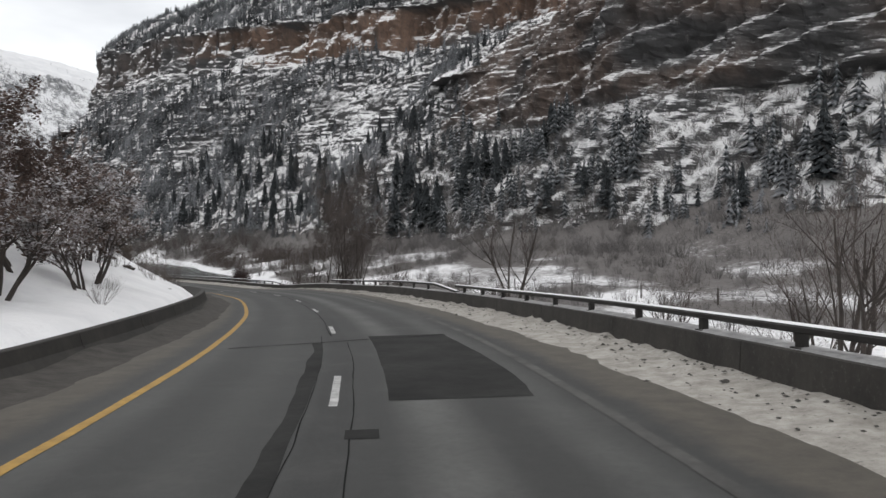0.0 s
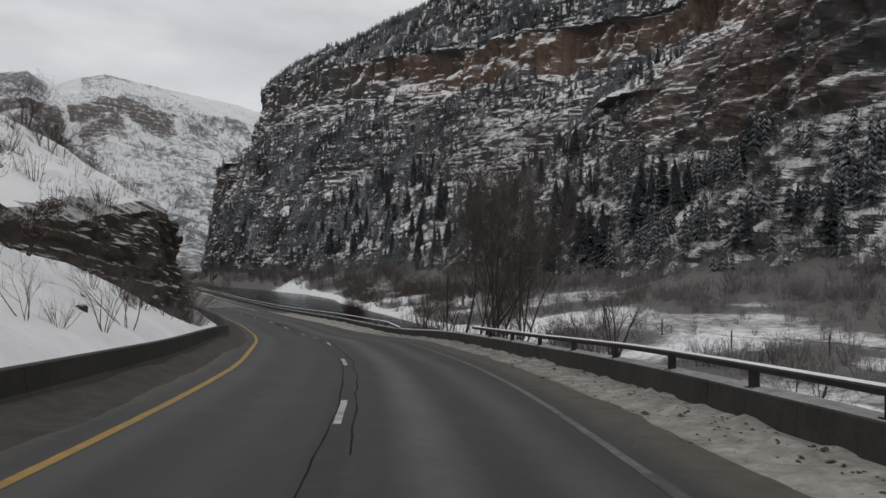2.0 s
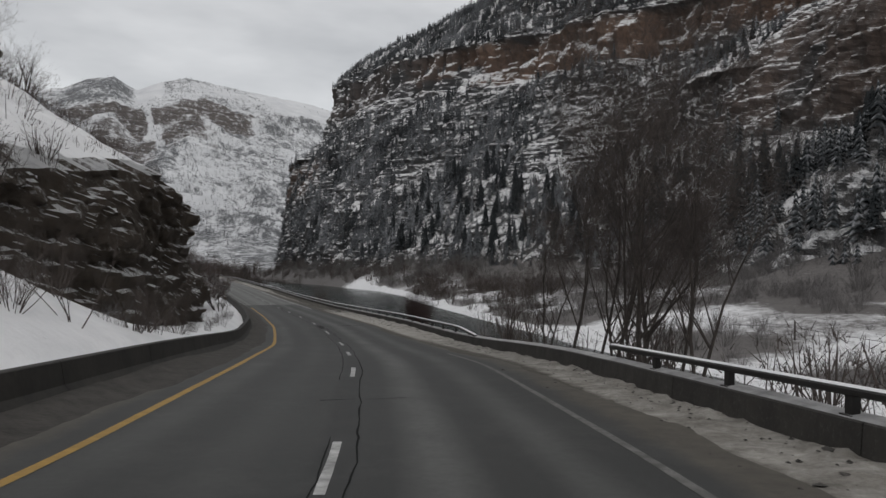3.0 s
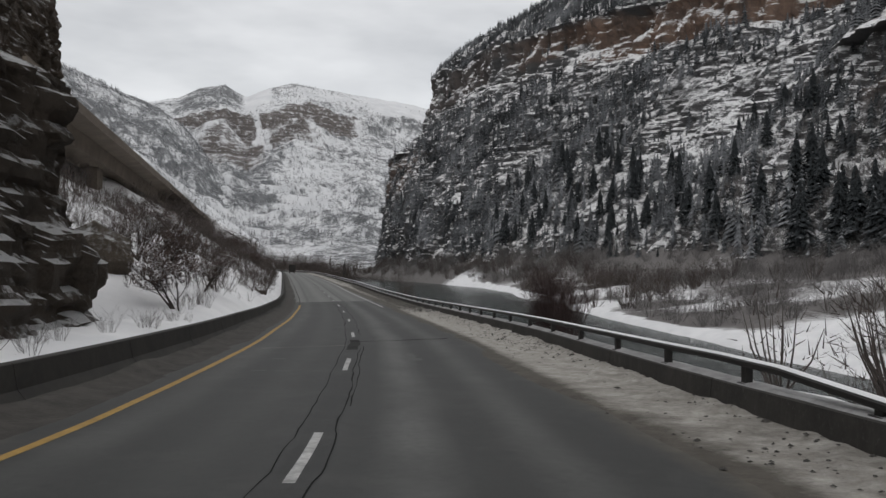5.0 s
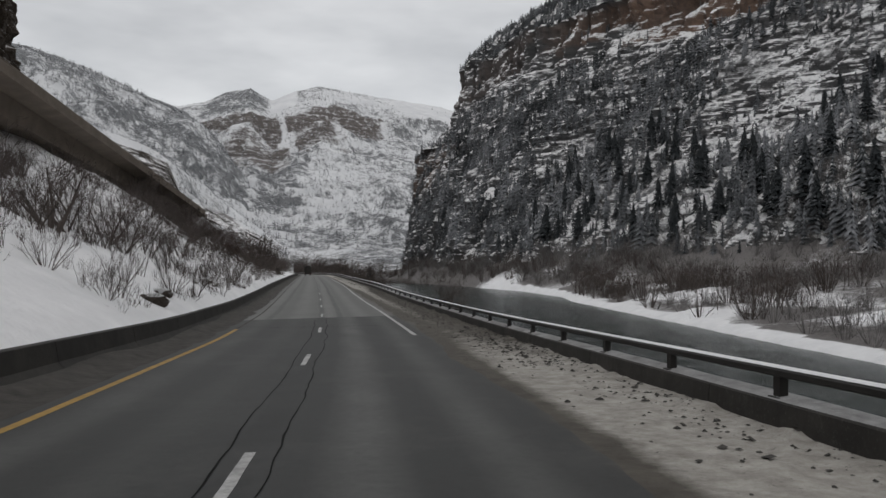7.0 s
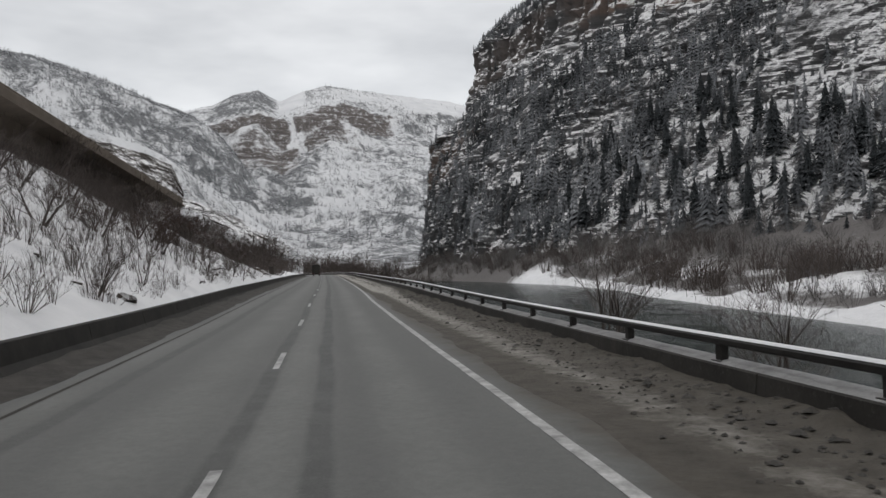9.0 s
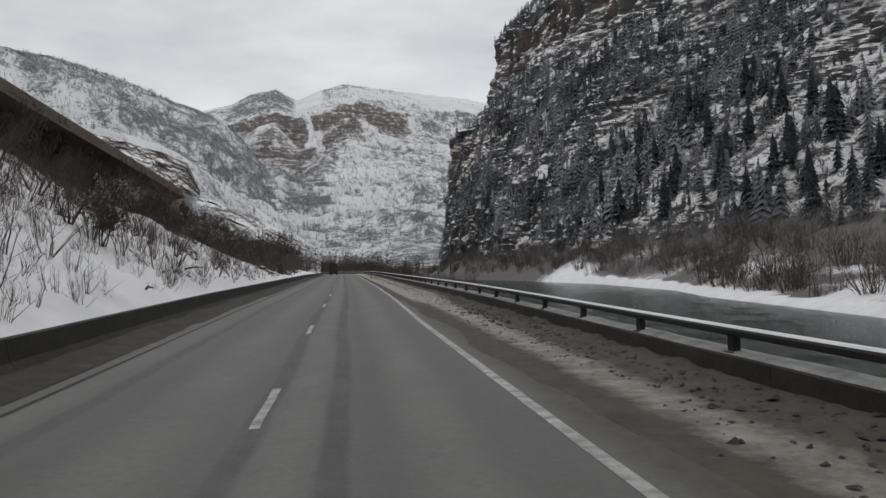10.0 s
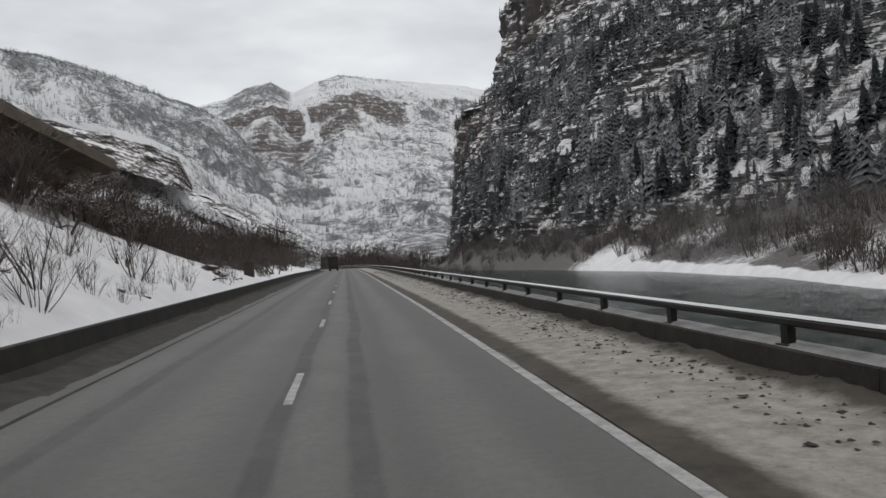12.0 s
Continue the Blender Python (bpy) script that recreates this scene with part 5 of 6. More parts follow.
WILLOW = [tri(willow(60 + i)) for i in range(5)]
spots = []
while len(spots) < 1750:
    s = rng.uniform(30, 640) if rng.random() < 0.6 else rng.uniform(30, 260)
    lo, hi = float(far_bank(s)) + 3, float(foot(s)) + 16
    l = lo + (hi - lo) * rng.random() ** 0.8
    thick = float(vnoise(s / 13, l / 10, 6.1)) + 0.55 * (l - lo) / (hi - lo)
    if rng.random() > thick * 1.3 - 0.28:
        continue
    x, y, z = place(s, l)
    if l > foot(s):
        z = max(z, -8 + 0.7 * (l - float(foot(s))))
    spots.append((x, y, z, rng.uniform(1.6, 4.2) * (1.35 if s > 300 else 1.0) * (1.25 if l > hi - 30 else 0.8), rng.uniform(0, 6.28), rng.randrange(5)))
tagged(scatter("willow_thicket", WILLOW, spots, M_WILLOW), "grey-brown leafless willows on the snowy river bench", "willows", kind="stuff")

# frosted conifers on the mountains
for nm, (x, y, z, T, wood), count, size, lab in (("mountain_forest", LEFT, 8000, 12, "frosted conifers over a mountainside"), ("mountain_forest", FAR, 5200, 13, "distant frosted conifers"),
                                           ("mountain_forest", SHOULDER, 4200, 8, "scattered conifers on a ledgy shoulder")):
    spots = []
    rows, cols = x.shape
    while len(spots) < count:
        low = x is FAR[0] and rng.random() < 0.08
        i, j = 2 + rng.random() * (rows - 14) * (0.22 if low else 1.0), rng.random() * (cols - 2)
        i0, j0, u, v = int(i), int(j), i % 1, j % 1
        at = [float((1 - u) * ((1 - v) * g[i0, j0] + v * g[i0, j0 + 1]) + u * ((1 - v) * g[i0 + 1, j0] + v * g[i0 + 1, j0 + 1])) for g in (x, y, z)]
        if not low and rng.random() > 2.4 * (float(vnoise(at[0] / 150, at[1] / 150, 2.5)) - 0.66 + 1.3 * float(wood[i0, j0])):
            continue
        spots.append((at[0], at[1], at[2] - 0.5, rng.uniform(0.6, 1.25) * size, rng.uniform(0, 6.28), rng.randrange(4)))
    tagged(scatter(nm, TINY_FIR, spots, M_FARTREE), lab, "conifers", kind="stuff")


# ---- single trees and shrubs ----
def spruce_parts(seed):
    """A tall spruce of unit height: trunk, and a crown of drooping boughs."""
    r = random.Random(seed)
    trunk, crown = Soup(), Soup()
    trunk.tube([(0, 0, -0.04), (0.003, 0, 0.4), (0, 0.002, 0.97)], [0.017, 0.011, 0.002], 6, False)
    n = 24
    for i in range(n):
        t = i / n
        z = 0.07 + 0.9 * t ** 0.95
        reach = 0.20 * (1 - t) ** 0.8 * r.uniform(0.8, 1.15) + 0.012
        for k in range(9 if t < 0.8 else 6):
            a = 2 * math.pi * k / 9 + i * 0.7 + r.uniform(-0.3, 0.3)
            q = reach * r.uniform(0.65, 1.2)
            c, s = math.cos(a), math.sin(a)
            w = q * 0.26
            m = 0.6 * q
            crown.add([(0, 0, z + 0.02), (m * c - w * s, m * s + w * c, z - 0.012), (q * c, q * s, z - 0.05 * (1 - 0.5 * t)), (m * c + w * s, m * s - w * c, z - 0.012), (m * c, m * s, z + 0.016)],
                      [(0, 1, 4), (1, 2, 4), (2, 3, 4), (3, 0, 4)])
    return trunk, crown


def branch(wood, twig, p, d, length, rad, level, r, spread, droop):
    """A limb with its own limbs, down to twigs."""
    n = 4 if level > 1 else (3 if level else 2)
    pts, rads = [p], [rad]
    q, e = Vector(p), Vector(d)
    for i in range(n):
        e = (e + Vector((r.uniform(-1, 1), r.uniform(-1, 1), r.uniform(-0.6, 0.8))) * 0.16 + Vector((0, 0, droop))).normalized()
        q = q + e * (length / n)
        pts.append(q.copy())
        rads.append(rad * (1 - 0.75 * (i + 1) / n))
    (wood if rad > 0.018 else twig).tube(pts, rads, 6 if rad > 0.05 else (4 if rad > 0.018 else 3), False)
    if level <= 0:
        return pts
    for k in range(r.randint(8, 10) if level > 3 else (r.randint(4, 6) if level > 1 else r.randint(4, 7))):
        t = r.uniform(0.16 if level > 3 else 0.28, 1.0)
        i = min(int(t * n), n - 1)
        o = pts[i].lerp(pts[i + 1], t * n - i)
        side = (Vector((r.uniform(-1, 1), r.uniform(-1, 1), r.uniform(-0.3, 0.6)))).normalized()
        g = ((pts[i + 1] - pts[i]).normalized() + side * spread).normalized()
        branch(wood, twig, o, g, length * r.uniform(0.4, 0.62), max(0.004, rads[i] * 0.5), level - 1, r, spread, droop)
    return pts


def bare_tree(name, label, seed, height, stems, spread, lean, level=3, wood_mat=None, twig_mat=None, thick=0.1, haze=0):
    r = random.Random(seed)
    wood, twig = Soup(), Soup()
    for k in range(stems):
        a = 2 * math.pi * k / max(stems, 1) + r.uniform(-0.5, 0.5)
        t = lean * r.uniform(0.4, 1.2)
        d = Vector((math.sin(t) * math.cos(a), math.sin(t) * math.sin(a), math.cos(t)))
        branch(wood, twig, Vector((0.12 * stems ** 0.5 * math.cos(a), 0.12 * stems ** 0.5 * math.sin(a), -0.3)), d, height * r.uniform(0.62, 0.85), thick * r.uniform(0.7, 1.15), level, r, spread, 0.03)
    for _ in range(haze):
        o = Vector(r.choice(twig.v)) + Vector((r.gauss(0, 0.2), r.gauss(0, 0.2), r.gauss(0, 0.2)))
        e = o + Vector((r.uniform(-1, 1), r.uniform(-1, 1), r.uniform(-0.3, 1.2))).normalized() * r.uniform(0.3, 1.0)
        w = Vector((r.uniform(-1, 1), r.uniform(-1, 1), 0)).normalized() * 0.010
        twig.add([o - w, o + w, e], [(0, 1, 2)])
    top = thing(name, label, "tree")
    part("trunk", wood.mesh("trunk", wood_mat or M_BARK), top)
    part("crown", twig.mesh("crown", twig_mat or M_TWIG), top, "fine leafless twigs")
    return top


def stand(ob, spots, turn=True, seed=1):
    """Puts the thing at the first spot and copies at the others; spots: x, y, z, size."""
    r = random.Random(seed)
    for k, (x, y, z, size) in enumerate(spots):
        m = pose(x, y, z, 0, 0, r.uniform(0, 360) if turn else 0) @ Matrix.Scale(size, 4)
        if k == 0:
            first = m
        else:
            copy_thing(ob, m)
    ob.matrix_basis = first


def on_wall(s, z):
    x, y = plan(s, foot(s) + float(wall_back(s, z)))
    return float(x), float(y), z - 0.6


# tall spruces at the foot of the wall
rng = random.Random(21)
spruces = []
for i in range(3):
    trunk, crown = spruce_parts(300 + i)
    top = tagged(thing("spruce_tree", "tall dark spruce dusted with snow on the canyon slope", "conifer"), group="spruces on the canyon slope")
    part("trunk", trunk.mesh("trunk", M_BARK), top)
    part("crown", crown.mesh("crown", M_NEEDLE), top)
    spruces.append(top)
sites = [[], [], []]
wanted = [(108, 14, 20), (119, 5, 15), (96, 26, 19), (92, 32, 17), (100, 36, 18), (340, 5, 14), (367, 9, 13), (437, 12, 15), (388, 16, 13), (402, 30, 17), (405, 27, 12), (330, 14, 12),
          (445, 30, 14), (470, 22, 12), (360, 28, 15), (352, 33, 14), (318, 20, 14), (300, 12, 15), (292, 16, 17), (284, 9, 14), (276, 14, 16)]
wanted += [(rng.uniform(212, 268), rng.uniform(2, 26), rng.uniform(12, 19)) for _ in range(20)] + [(rng.uniform(150, 210), rng.uniform(6, 44), rng.uniform(10, 16)) for _ in range(10)]
wanted += [(rng.uniform(290, 480), rng.uniform(10, 60), rng.uniform(10, 16)) for _ in range(42)]
for k, (s, z, size) in enumerate(wanted):
    sites[k % 3].append((*on_wall(s, z), size))
sites[0].append((*place(668, 40), 15))
for ob, sp in zip(spruces, sites):
    stand(ob, sp, True, 4)

# cottonwoods behind the parapet
cotton = [tagged(bare_tree("cottonwood_tree", lab, 500 + i, h, st, 0.78, ln, lv, M_BARK, M_TWIG, th, 6500 if lv > 3 else 900), group="leafless trees by the river")
          for i, (h, st, ln, lv, th, lab) in enumerate(((15.0, 1, 0.16, 4, 0.115, "tall leafless cottonwood behind the parapet"), (13.5, 2, 0.2, 4, 0.10, "forked leafless cottonwood behind the parapet"),
                                                   (6.0, 4, 0.4, 3, 0.085, "leafless many-stemmed cottonwood behind the parapet")))]
stand(cotton[0], [(*place(76.0, 7.9), 0.74), (*place(79.4, 8.6), 0.72), (*place(83.5, 8.9), 0.62), (*place(85.5, 9.6), 0.6), (*place(74.8, 9.8), 0.66)], True, 2)
stand(cotton[1], [(*place(73.4, 8.0), 0.72), (*place(77.6, 9.4), 0.7), (*place(81.0, 10.0), 0.66), (*place(71.6, 8.9), 0.58), (*place(87.5, 9.0), 0.55)], True, 3)
stand(cotton[2], [(*place(38, 9.5), 0.95), (*place(26, 11.5), 0.62), (*place(15.5, 10.5), 0.9), (*place(19.5, 12.5), 0.95), (*place(11.0, 11.0), 0.8), (*place(48, 12.0), 0.6), (*place(62, 9.5), 0.55), (*place(171.5, 8.2), 0.55), (*place(181.5, 8.6), 0.8), (*place(56, 13), 0.6), (*place(96, 9.5), 0.5)], True, 5)


def outcrop_top(s, l):
    """A place on the snowy top behind the edge of the near outcrop."""
    edge = float(np.interp(s, [58, 70, 78, 88, 109, 115, 119, 127], [-28, -20, -12.6, -9.4, -8.8, -11.5, -17.0, -32])) - 2.6
    top = float(np.interp(s, [58, 66, 74, 82, 96, 112, 122, 127], [3.2, 4.0, 5.4, 7.2, 9.2, 8.9, 8.5, 8]))
    x, y = plan(s, l)
    return float(x), float(y), float(road_z(s)) + top + 0.55 * min(max(edge - l, 0.0), 12.0) - 0.4


for s, l, size in ((99, -19.5, 0.72), (103, -20.5, 0.6), (95, -21.0, 0.85), (90, -18.5, 0.55)):
    copy_thing(cotton[2], pose(*outcrop_top(s, l), 0, 0, 57 * s % 360) @ Matrix.Scale(size, 4))


def shrub_mesh(name, seed, stems, height, lean, material, level=1, thick=0.012):
    r = random.Random(seed)
    so = Soup()
    for k in range(stems):
        a, t = r.uniform(0, 6.28), lean * r.uniform(0.2, 1.2)
        d = Vector((math.sin(t) * math.cos(a), math.sin(t) * math.sin(a), math.cos(t)))
        branch(so, so, Vector((0.12 * math.cos(a), 0.12 * math.sin(a), -0.1)), d, height * r.uniform(0.55, 1.0), thick * r.uniform(0.7, 1.2), level, r, 0.7, 0.02)
    return so.mesh(name, material)


# the dark red brush at the parapet
def osier_bush(seed):
    r = random.Random(seed)
    wood, twig = Soup(), Soup()
    for k in range(62):
        a, t = r.uniform(0, 6.28), 0.55 * r.uniform(0.15, 1.25)
        d = Vector((math.sin(t) * math.cos(a), math.sin(t) * math.sin(a), math.cos(t)))
        branch(wood, twig, Vector((0.22 * math.cos(a), 0.22 * math.sin(a), -0.1)), d, 3.0 * r.uniform(0.5, 0.92), 0.027 * r.uniform(0.75, 1.2), 2, r, 0.5, 0.10)
    top = new("osier_bush")
    part("trunk", wood.mesh("trunk", M_REDBRUSH), top)
    part("crown", twig.mesh("crown", M_REDBRUSH), top, "fine upright red-brown twigs")
    return tagged(top, "dense dark red-brown leafless bush at the river bank", "bush")


stand(osier_bush(610),
      [(*place(116.8, 8.1), 0.9), (*place(118.6, 8.15), 0.82), (*place(115.2, 8.2), 0.75)], True, 6)

# shrubs on the snow slope
kinds = [tagged(new("shrub", shrub_mesh("shrub", 620 + i, st, h, ln, mt, 2 if i < 2 else 1, th)), lab, "shrub", "shrubs on the snow slope")
         for i, (st, h, ln, mt, th, lab) in enumerate(((5, 2.4, 0.6, M_TWIG, 0.022, "leafless spreading shrub in the snow"), (4, 2.0, 0.55, M_BARK, 0.026, "dark crooked leafless shrub in the snow"), (15, 1.6, 0.8, M_TWIG, 0.014, "low tangled leafless shrub in the snow"),
                                                  (14, 1.0, 0.5, M_WILLOW, 0.008, "tuft of dry stems in the snow"), (9, 0.7, 0.45, M_TWIG, 0.007, "small tuft of dry stems in the snow")))]
rng = random.Random(33)
sites = [[] for _ in kinds]
fixed = [(114, -8.3, 3, 0.8), (131.5, -9.5, 0, 1.1), (132.6, -10, 2, 1.2), (121.5, -8.8, 2, 0.7), (125, -10, 1, 0.9), (119.5, -9.2, 3, 1.0), (138, -9.5, 2, 1.1), (150, -9.0, 2, 1.0), (28, -8.6, 2, 0.7), (34, -9.5, 4, 1.0), (48, -9.5, 3, 1.0), (53, -10.5, 1, 0.7), (45, -12, 3, 1.2), (40, -14, 1, 0.8)]
more = random.Random(35)
for _ in range(34):
    s = more.uniform(52, 86)
    fixed.append((s, more.uniform(float(np.interp(s, [52, 70, 78, 86], [-15, -14, -11.8, -8.9])), -8.0), more.choice((0, 2, 2, 3)), more.uniform(0.6, 1.15)))
for _ in range(16):
    fixed.append((more.uniform(88, 118), more.uniform(-8.6, -7.6), more.choice((2, 3, 4)), more.uniform(0.5, 0.9)))
for s, l, k, size in fixed:
    sites[k].append((*place(s, l), size))
count = 0
while count < 300:
    s = rng.uniform(38, 300) if rng.random() < 0.45 else rng.uniform(128, 250)
    l = -8.3 - 22 * rng.random() ** 1.1
    if 64 < s < 126 and l < -8.6:
        continue
    thick = float(vnoise(s / 12, l / 6, 8.8)) + (0.22 if 165 < s < 240 else 0) - (0.16 if l > -11 else 0)
    if rng.random() > thick * 1.25 - 0.12:
        continue
    k = rng.choices(range(5), (4, 3, 4, 3, 2))[0]
    sites[k].append((*place(s, l), rng.uniform(0.7, 1.45)))
    count += 1
for ob, sp in zip(kinds, sites):
    stand(ob, sp, True, 8)


# oaks that keep their dry leaves
def oak(seed, height, stems, leaves):
    r = random.Random(seed)
    wood, twig, leaf = Soup(), Soup(), Soup()
    for k in range(stems):
        a = r.uniform(0, 6.28)
        d = Vector((0.55 * math.cos(a), 0.55 * math.sin(a), 1)).normalized()
        base = Vector((0.3 * math.cos(a), 0.3 * math.sin(a), -0.25))
        branch(wood, twig, base, d, height * r.uniform(0.6, 0.8), 0.085 * r.uniform(0.7, 1.1), 3, r, 0.85, 0.0)
    tips = [Vector(p) for p in twig.v if p[2] > height * 0.28]
    for _ in range(leaves):
        c = r.choice(tips) + Vector((r.gauss(0, 0.07), r.gauss(0, 0.07), r.gauss(0, 0.06)))
        u = Vector((r.uniform(-1, 1), r.uniform(-1, 1), r.uniform(-0.5, 0.5))).normalized() * r.uniform(0.045, 0.09)
        v = u.orthogonal().normalized() * r.uniform(0.02, 0.042)
        leaf.add([c - u, c - u * 0.1 + v, c + u, c - u * 0.1 - v], [(0, 1, 2, 3)])
    top = tagged(thing("oak_tree", "crooked scrub oak with brown dry leaves and snow", "tree"), group="scrub oaks above the barrier")
    part("trunk", wood.mesh("trunk", M_BARK), top)
    part("crown", twig.mesh("crown", M_OAKTWIG), top)
    part("foliage", leaf.mesh("foliage", M_LEAF), top, "brown dry leaves that hold some snow")
    return top


oaks = [oak(700 + i, h, st, n) for i, (h, st, n) in enumerate(((4.6, 4, 4600), (4.0, 3, 3800)))]
stand(oaks[0], [(*place(21.5, -10.2), 1.05), (*place(27.5, -12.5), 1.3), (*place(33.5, -14.5), 1.4), (*place(18.0, -12.0), 1.25), (*place(28.5, -15.5), 1.4), (*place(36.5, -12.5), 1.2), (*place(31.0, -9.8), 0.9), (*place(40.5, -14.0), 1.2), (*place(46, -12.5), 1.2), (*place(50, -15), 1.35), (*place(54, -17.5), 1.3), (*place(49, -18.5), 1.4), (*place(57, -14), 0.8), (*place(118.4, -8.9), 0.78), (*place(126, -13.0), 0.75), (*place(122.5, -11.0), 0.7), (*place(127, -9.6), 0.6), (*place(216, -12.0), 0.62), (*place(219, -13.5), 0.7), (*place(250, -16), 0.9), (*place(262, -22), 1.0), (*place(281, -17), 0.9)], True, 12)
stand(oaks[1], [(*place(24.5, -10.8), 1.1), (*place(30.5, -11.8), 1.2), (*place(38.0, -17.0), 1.4), (*place(24.0, -15.5), 1.4), (*place(44, -19), 1.3), (*place(21.0, -13.5), 1.35), (*place(35.0, -10.5), 1.0), (*place(43.0, -13.0), 1.2), (*place(52, -12.5), 0.8), (*place(61, -14.5), 0.75), (*place(66, -13), 0.7), (*place(46, -16), 1.3), (*place(20.0, -16.5), 1.5), (*place(258, -15), 0.9), (*place(272, -19), 1.0), (*place(290, -14), 0.8), (*place(266, -13.5), 0.8)], True, 13)

# brown thickets where the road runs into the trees
def pole_tree(seed):
    r = random.Random(seed)
    so = Soup()
    so.tube([(0, 0, -0.03), (r.uniform(-.03, .03), r.uniform(-.03, .03), 0.45), (r.uniform(-.06, .06), r.uniform(-.06, .06), 0.95)], [0.018, 0.011, 0.003], 3, False)
    for k in range(26):
        z = 0.15 + 0.8 * r.random()
        a = r.uniform(0, 6.28)
        o = Vector((0, 0, z))
        for j in range(3):
            e = o + Vector((math.cos(a + r.uniform(-.5, .5)), math.sin(a + r.uniform(-.5, .5)), r.uniform(0.2, 1.1))).normalized() * r.uniform(0.1, 0.26) * (1.15 - z * 0.6)
            w = Vector((r.uniform(-1, 1), r.uniform(-1, 1), r.uniform(-.3, .3))).normalized() * 0.009
            so.add([o - w, o + w, e], [(0, 1, 2)])
            o = e
    return so


POLES = [tri(pole_tree(800 + i)) for i in range(5)]


def fuzz(so, r, tips, count, reach, half):
    """Fine twigs round a crown's limbs."""
    for _ in range(count):
        o = r.choice(tips) + Vector((r.gauss(0, 0.05), r.gauss(0, 0.05), r.gauss(0, 0.04)))
        d = (Vector((o.x, o.y, 0.25)).normalized() + Vector((r.uniform(-1, 1), r.uniform(-1, 1), r.uniform(-0.5, 0.9)))).normalized() * r.uniform(0.5, 1.0) * reach
        w = Vector((r.uniform(-1, 1), r.uniform(-1, 1), r.uniform(-.5, .5))).normalized() * half
        so.add([o - w, o + w, o + d], [(0, 1, 2)])


def bare_oak(seed):
    """A crooked round-headed scrub oak of unit height."""
    r = random.Random(seed)
    so = Soup()
    for k in range(3):
        a = r.uniform(0, 6.28)
        d = Vector((0.7 * math.cos(a), 0.7 * math.sin(a), 1)).normalized()
        branch(so, so, Vector((0.05 * math.cos(a), 0.05 * math.sin(a), -0.06)), d, r.uniform(0.6, 0.8), 0.026, 2, r, 0.9, 0.0)
    tips = [Vector(p) for p in so.v if p[2] > 0.3]
    fuzz(so, r, tips, 520, 0.13, 0.0036)
    return so


def dome_bush(seed):
    """A rounded leafless bush of unit height: stems fanning from the ground into a haze of twigs."""
    r = random.Random(seed)
    so = Soup()
    tips = []
    for k in range(9):
        a, t = r.uniform(0, 6.28), r.uniform(0.1, 0.75)
        p = Vector((0.08 * math.cos(a), 0.08 * math.sin(a), -0.05))
        d = Vector((math.sin(t) * math.cos(a), math.sin(t) * math.sin(a), math.cos(t)))
        mid, end = p + d * 0.42, p + (d + Vector((0, 0, 0.25))).normalized() * r.uniform(0.7, 0.92)
        so.tube([p, mid, end], [0.014, 0.009, 0.003], 3, False)
        tips += [p.lerp(mid, 0.5), mid, mid.lerp(end, 0.35), mid.lerp(end, 0.7), end]
    fuzz(so, r, [q + Vector((r.gauss(0, 0.09), r.gauss(0, 0.09), r.gauss(0, 0.06))) for q in tips * 3], 115, 0.21, 0.0078)
    return so


OAKS = [tri(bare_oak(850 + i)) for i in range(4)]
DOMES = [tri(dome_bush(870 + i)) for i in range(6)]


def oak_edge(s):
    return float(np.interp(s, [222, 240, 262, 285, 300], [33, 26, 20, 15.0, 9.5]))


near_oaks, spots = [], []
while len(near_oaks) < 68:
    s = rng.uniform(226, 330)
    l = -oak_edge(s) - 24 * rng.random() ** 1.3
    near_oaks.append((*place(s, l), rng.uniform(3.4, 6.2), rng.uniform(0, 6.28), rng.randrange(4)))
for _ in range(26):
    s = rng.uniform(168, 246)
    near_oaks.append((*place(s, -12.5 - 15 * rng.random()), rng.uniform(1.8, 3.6), rng.uniform(0, 6.28), rng.randrange(4)))
for s, l, size in ((126.5, -12.0, 4.6), (131.0, -13.5, 4.2), (162.0, -15.0, 4.4), (166.5, -16.5, 5.0), (171.0, -14.5, 3.6), (158.0, -17.0, 4.0), (205.0, -19.0, 3.6), (225.0, -21.0, 4.0), (133.0, -9.6, 2.6), (142.0, -10.5, 2.2), (236.0, -9.8, 2.0), (228.0, -11.0, 2.2)):
    near_oaks.append((*place(s, l), size, s, int(s) % 4))
while len(spots) < 470:
    s = rng.uniform(232, 470)
    l = float(bend(s)) - oak_edge(s) - (6 if s < 330 else 0) - 58 * rng.random()
    spots.append((*place(s, l), rng.uniform(3.0, 5.6), rng.uniform(0, 6.28), rng.randrange(6)))
for _ in range(40):
    s = rng.uniform(246, 292)
    spots.append((*place(s, rng.uniform(-33, -oak_edge(s) - 3)), rng.uniform(4.5, 7.5), rng.uniform(0, 6.28), rng.randrange(6)))
for _ in range(70):
    s = rng.uniform(64, 100)
    spots.append((*place(s, rng.uniform(9, 17)), rng.uniform(1.4, 3.2), rng.uniform(0, 6.28), rng.randrange(6)))
for _ in range(60):
    s, l = rng.uniform(180, 256), -8.8 - 20 * rng.random()
    if float(vnoise(s / 8, l / 6, 5.5)) > 0.42:
        spots.append((*place(s, l), rng.uniform(1.0, 2.6), rng.uniform(0, 6.28), rng.randrange(6)))
for _ in range(110):
    s, l = rng.uniform(76, 113), rng.uniform(-23, -13)
    spots.append((*outcrop_top(s, l), rng.uniform(0.9, 2.6), rng.uniform(0, 6.28), rng.randrange(6)))
